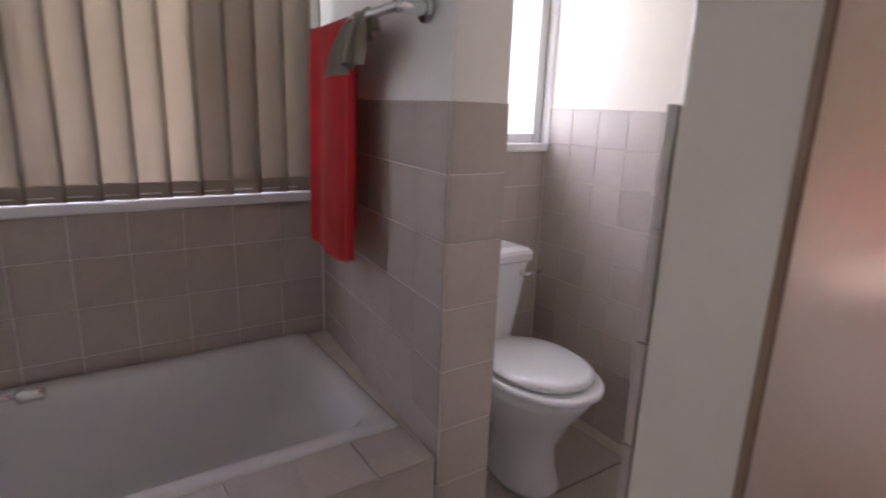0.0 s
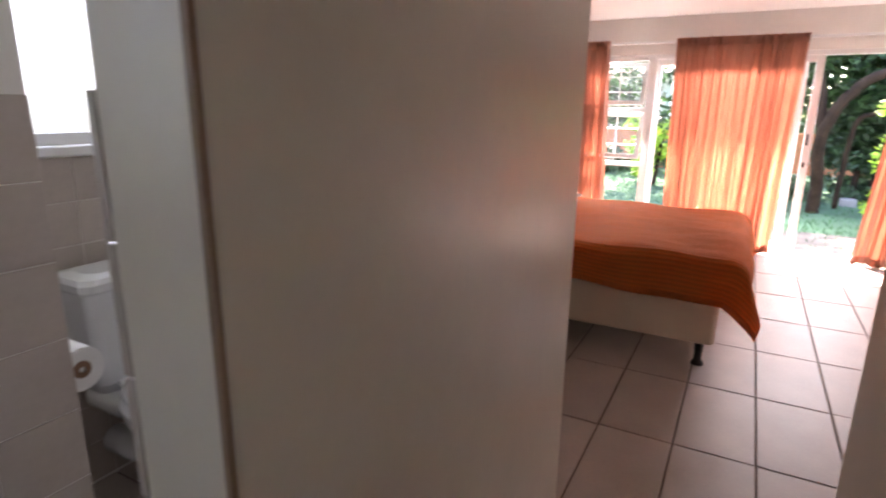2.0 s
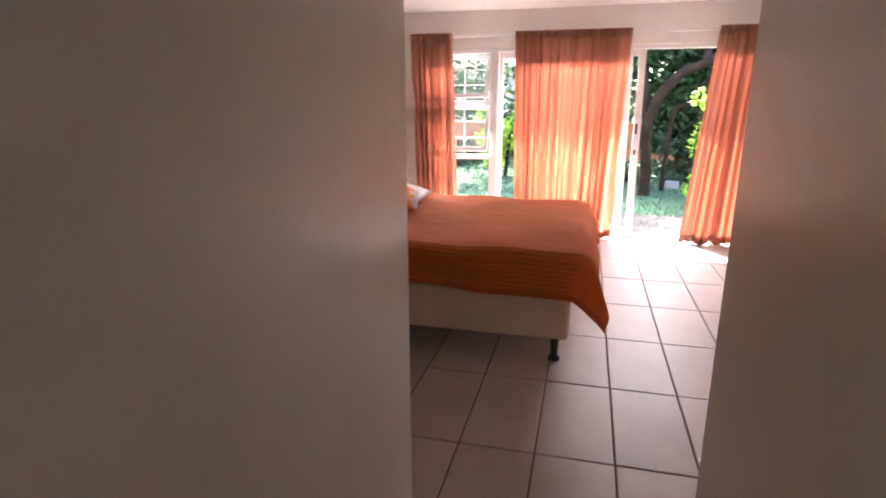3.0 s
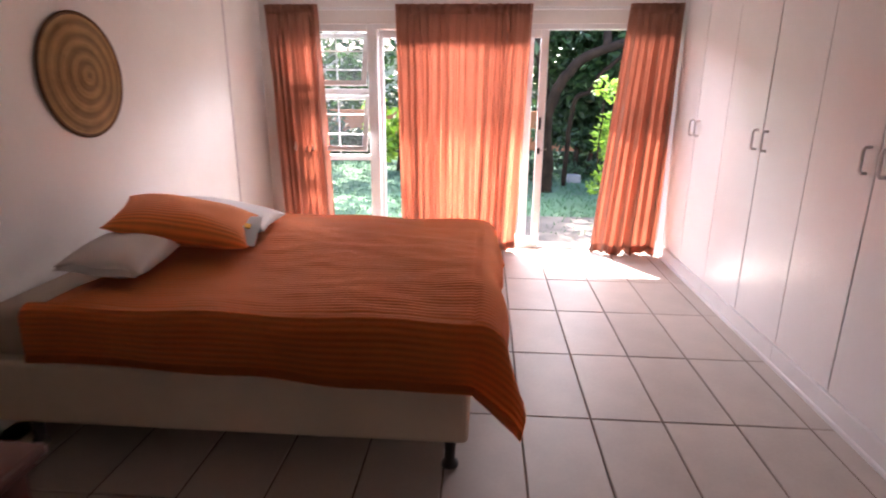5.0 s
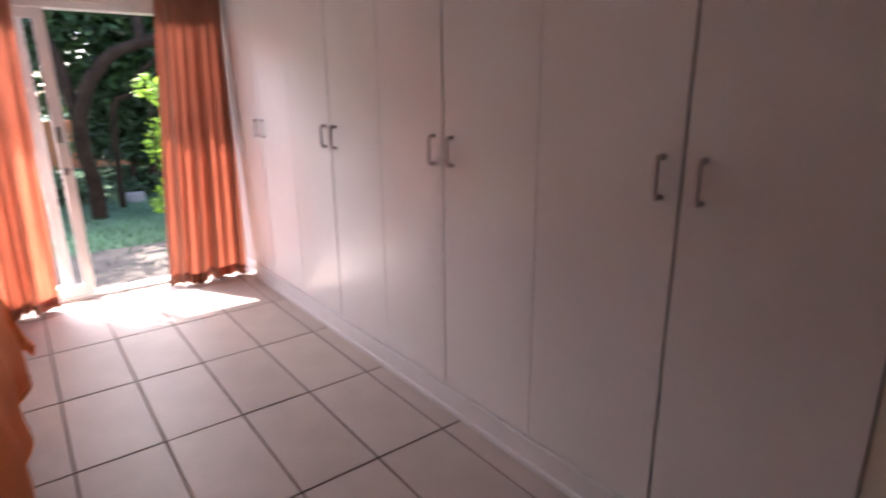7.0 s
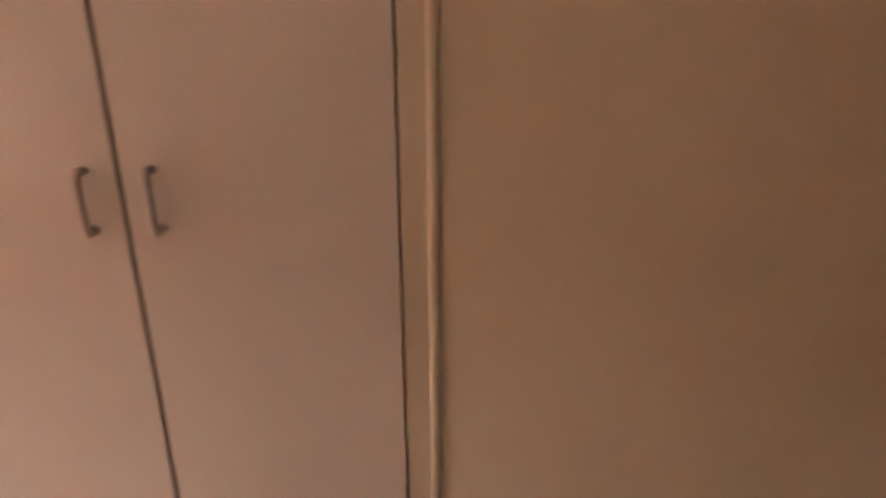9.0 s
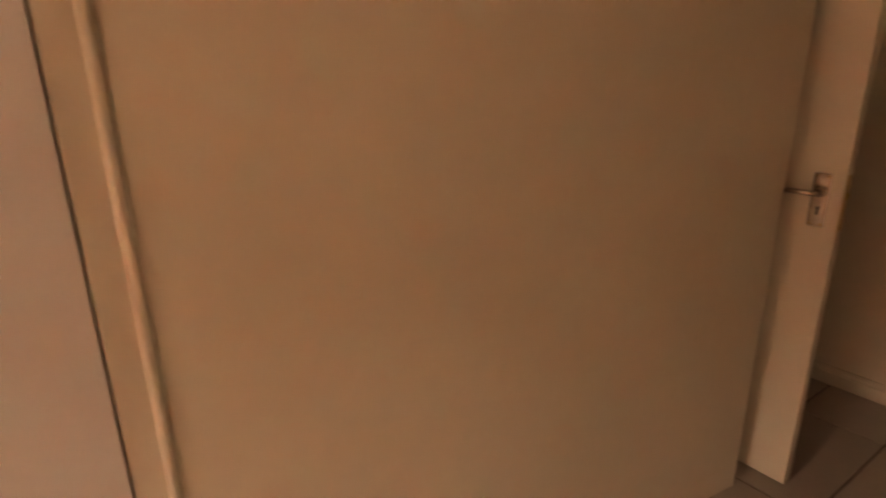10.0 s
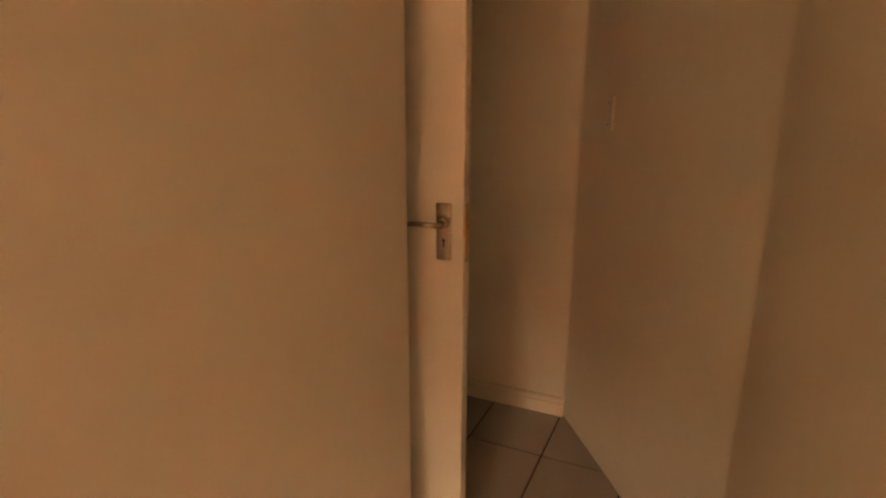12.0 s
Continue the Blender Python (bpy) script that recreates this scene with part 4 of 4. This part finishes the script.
house = thing("neighbour_house", "white rendered neighbouring house with a brown pitched roof", "house")
part("wall", box(-9.5, -2.2, 20, 24, -0.06, 2.5), M_house, house)
b = bmesh.new()
vs = [b.verts.new(p) for p in ((-10, 19.5, 2.45), (-1.7, 19.5, 2.45), (-1.7, 24.5, 2.45), (-10, 24.5, 2.45), (-9, 22, 4.0), (-2.7, 22, 4.0))]
for f_ in ((0, 1, 5, 4), (2, 3, 4, 5), (1, 2, 5), (3, 0, 4), (0, 3, 2, 1)):
    b.faces.new([vs[i] for i in f_])
part("roof", b, M_roof, house)
for x in (-7.5, -4.5):
    wdw = part("window", box(x, x + 1.2, 19.96, 20.0, 0.9, 2.0), M_black, house)
    part("window_frame", box(x - 0.05, x + 1.25, 19.94, 19.97, 0.84, 0.9), M_alu, wdw)
shed = thing("garden_house", "small white rendered garden house seen between the leaves", "house")
part("wall", box(3.2, 6.5, 19.2, 22, -0.06, 3.4), M_house, shed)
part("roof", box(3.0, 6.7, 19.0, 22.2, 3.4, 3.55), M_roof, shed)
blk = tagged(part("stone_block", box(1.50, 1.70, 10.0, 10.15, -0.06, 0.09, 0.02), M_stone), "small pale stone block at the foot of the tree", "stone block")

# grass blades
rng = np.random.default_rng(9)
n = 26000
px = rng.uniform(-5.5, 5.0, n)
pyy = 6.75 + rng.uniform(0, 1, n) ** 1.3 * 7.5
keep = ~((px > -0.15) & (px < 2.15) & (pyy < 7.55) & (rng.uniform(size=n) < 0.8))
px, pyy = px[keep], pyy[keep]
n = len(px)
h = rng.uniform(0.025, 0.06, n)
an = rng.uniform(0, 6.28, n)
w = 0.005 + 0.0009 * (pyy - 6.5)
z0 = np.full(n, -0.032)
v = np.stack([np.stack([px - np.cos(an) * w, pyy - np.sin(an) * w, z0], 1), np.stack([px + np.cos(an) * w, pyy + np.sin(an) * w, z0], 1),
              np.stack([px + rng.normal(0, 0.018, n), pyy + rng.normal(0, 0.018, n), z0 + h], 1)], 1).reshape(-1, 3) * S
me = bpy.data.meshes.new("grass")
me.from_pydata(v.tolist(), [], (np.arange(n)[:, None] * 3 + np.arange(3)).tolist())
me.materials.append(M_blade)
tagged(new("grass", me), "short green lawn grass in patchy shade", "grass", kind="stuff")
# the wall and greenery outside the bathroom windows
tagged(part("boundary_wall", box(-4.3, -4.1, 1.7, 6.0, -0.06, 2.6), M_brick), "terracotta wall outside the bathroom window", "boundary wall", kind="structure")
structure("ground_side", box(-60, -1.86, -60, 6.395, -0.32, -0.03), M_grass, "lawn beside the house", "lawn")
leaves("side_hedge", cloud(50, 21, -4.6, -3.9, -2.0, 2.6, 0.2, 1.9), 0.45, 3500, 0.12, M_leafy, 8, kind="stuff", label="green hedge outside the bathroom windows", category="hedge")

# ---- tiles ----
floor_ob = bpy.data.objects["floor"]
P, Q = 0.30, 0.602
tile_mesh = None
for i in range(-8, 7):
    for j in range(-7, 6):
        x, y = 0.40 + i * P, 2.946 + j * Q
        if x < -1.95 or x > 2.3 or y < -1.45 or y > 6.10:
            continue
        if tile_mesh is None:
            bm_ = box(0.0035, P - 0.0035, 0.0035, Q - 0.0035, -0.010, 0.0, 0.0025, seg=1)
            o = part("floor_tile", bm_, M_tile, floor_ob, m=at(x, y, 0))
            tile_mesh = o.data
        else:
            m_ = at(x, y, random.uniform(-0.0006, 0.0004), random.uniform(-0.05, 0.05), random.uniform(-0.05, 0.05))
            if y + Q > FRONT + 0.02:
                o = part("floor_tile", box(0.0035, P - 0.0035, 0.0035, FRONT + 0.015 - y, -0.010, 0.0, 0.0025, seg=1), M_tile, floor_ob, m=m_)
            else:
                o = part("floor_tile", tile_mesh, None, floor_ob, m=m_)

T = 0.1425
wt = part("tile_piece", box(0.0010, T - 0.0010, -0.0028, 0.0, 0.0010, T - 0.0010, 0.0012, seg=1), M_wtile)
wt_mesh = wt.data
bpy.data.objects.remove(wt)
wt = part("tile_piece", box(0.0010, T - 0.0010, -0.014, 0.0, 0.0010, T - 0.0010, 0.0012, seg=1), M_wtile)
thick_mesh = wt.data
bpy.data.objects.remove(wt)


def wall_tiles(parent, p, q, rows, top, mesh=None):
    """Square tiles on the wall face from p to q, standing out to the right of the way; the rows hang down from the top."""
    p, q = Vector((*p, 0)), Vector((*q, 0))
    d = q - p
    length = d.length
    d.normalize()
    ang_ = math.degrees(math.atan2(d.y, d.x))
    n_ = max(1, round(length / T))
    k = length / (n_ * T)
    for i in range(n_):
        o_ = p + d * (i * length / n_)
        for r in range(rows):
            m_ = at(o_.x, o_.y, top - (r + 1) * T, 0, 0, ang_) @ Matrix.Diagonal((k, 1, 1, 1))
            part("wall_tile", mesh or wt_mesh, None, parent, m=m_)


south = SOUTH
ob = bpy.data.objects
pw = ob["wall_partition_bath"]
wall_tiles(pw, (-0.828, 0.578), (-0.828, 0.722), 9, 1.330)
wall_tiles(pw, (-1.675, 0.6517), (-0.828, 0.578), 6, 1.330)
bs = ob["wall_bathroom_side"]
wall_tiles(bs, (-1.678, 1.655), (-0.302, 1.655), 9, 1.330)
wall_tiles(bs, (-0.30, 1.64), (-0.30, 0.517), 9, 1.330, thick_mesh)
bo = ob["wall_bathroom_outer"]
wall_tiles(bo, (WX, 0.80), (WX, 1.65), 8, 1.15)
wall_tiles(bo, (WX, -1.07), (WX, 0.645), 4, 1.022)
su = ob["bath_surround"]
wall_tiles(su, (-0.836, -1.15), (-0.836, 0.572), 3, 0.545)
for i in range(12):
    y = -1.13 + i * 0.142
    part("ledge_tile", box(-0.982, -0.832, y, y + 0.139, 0.546, 0.553, 0.002, seg=1), M_wtile, su)
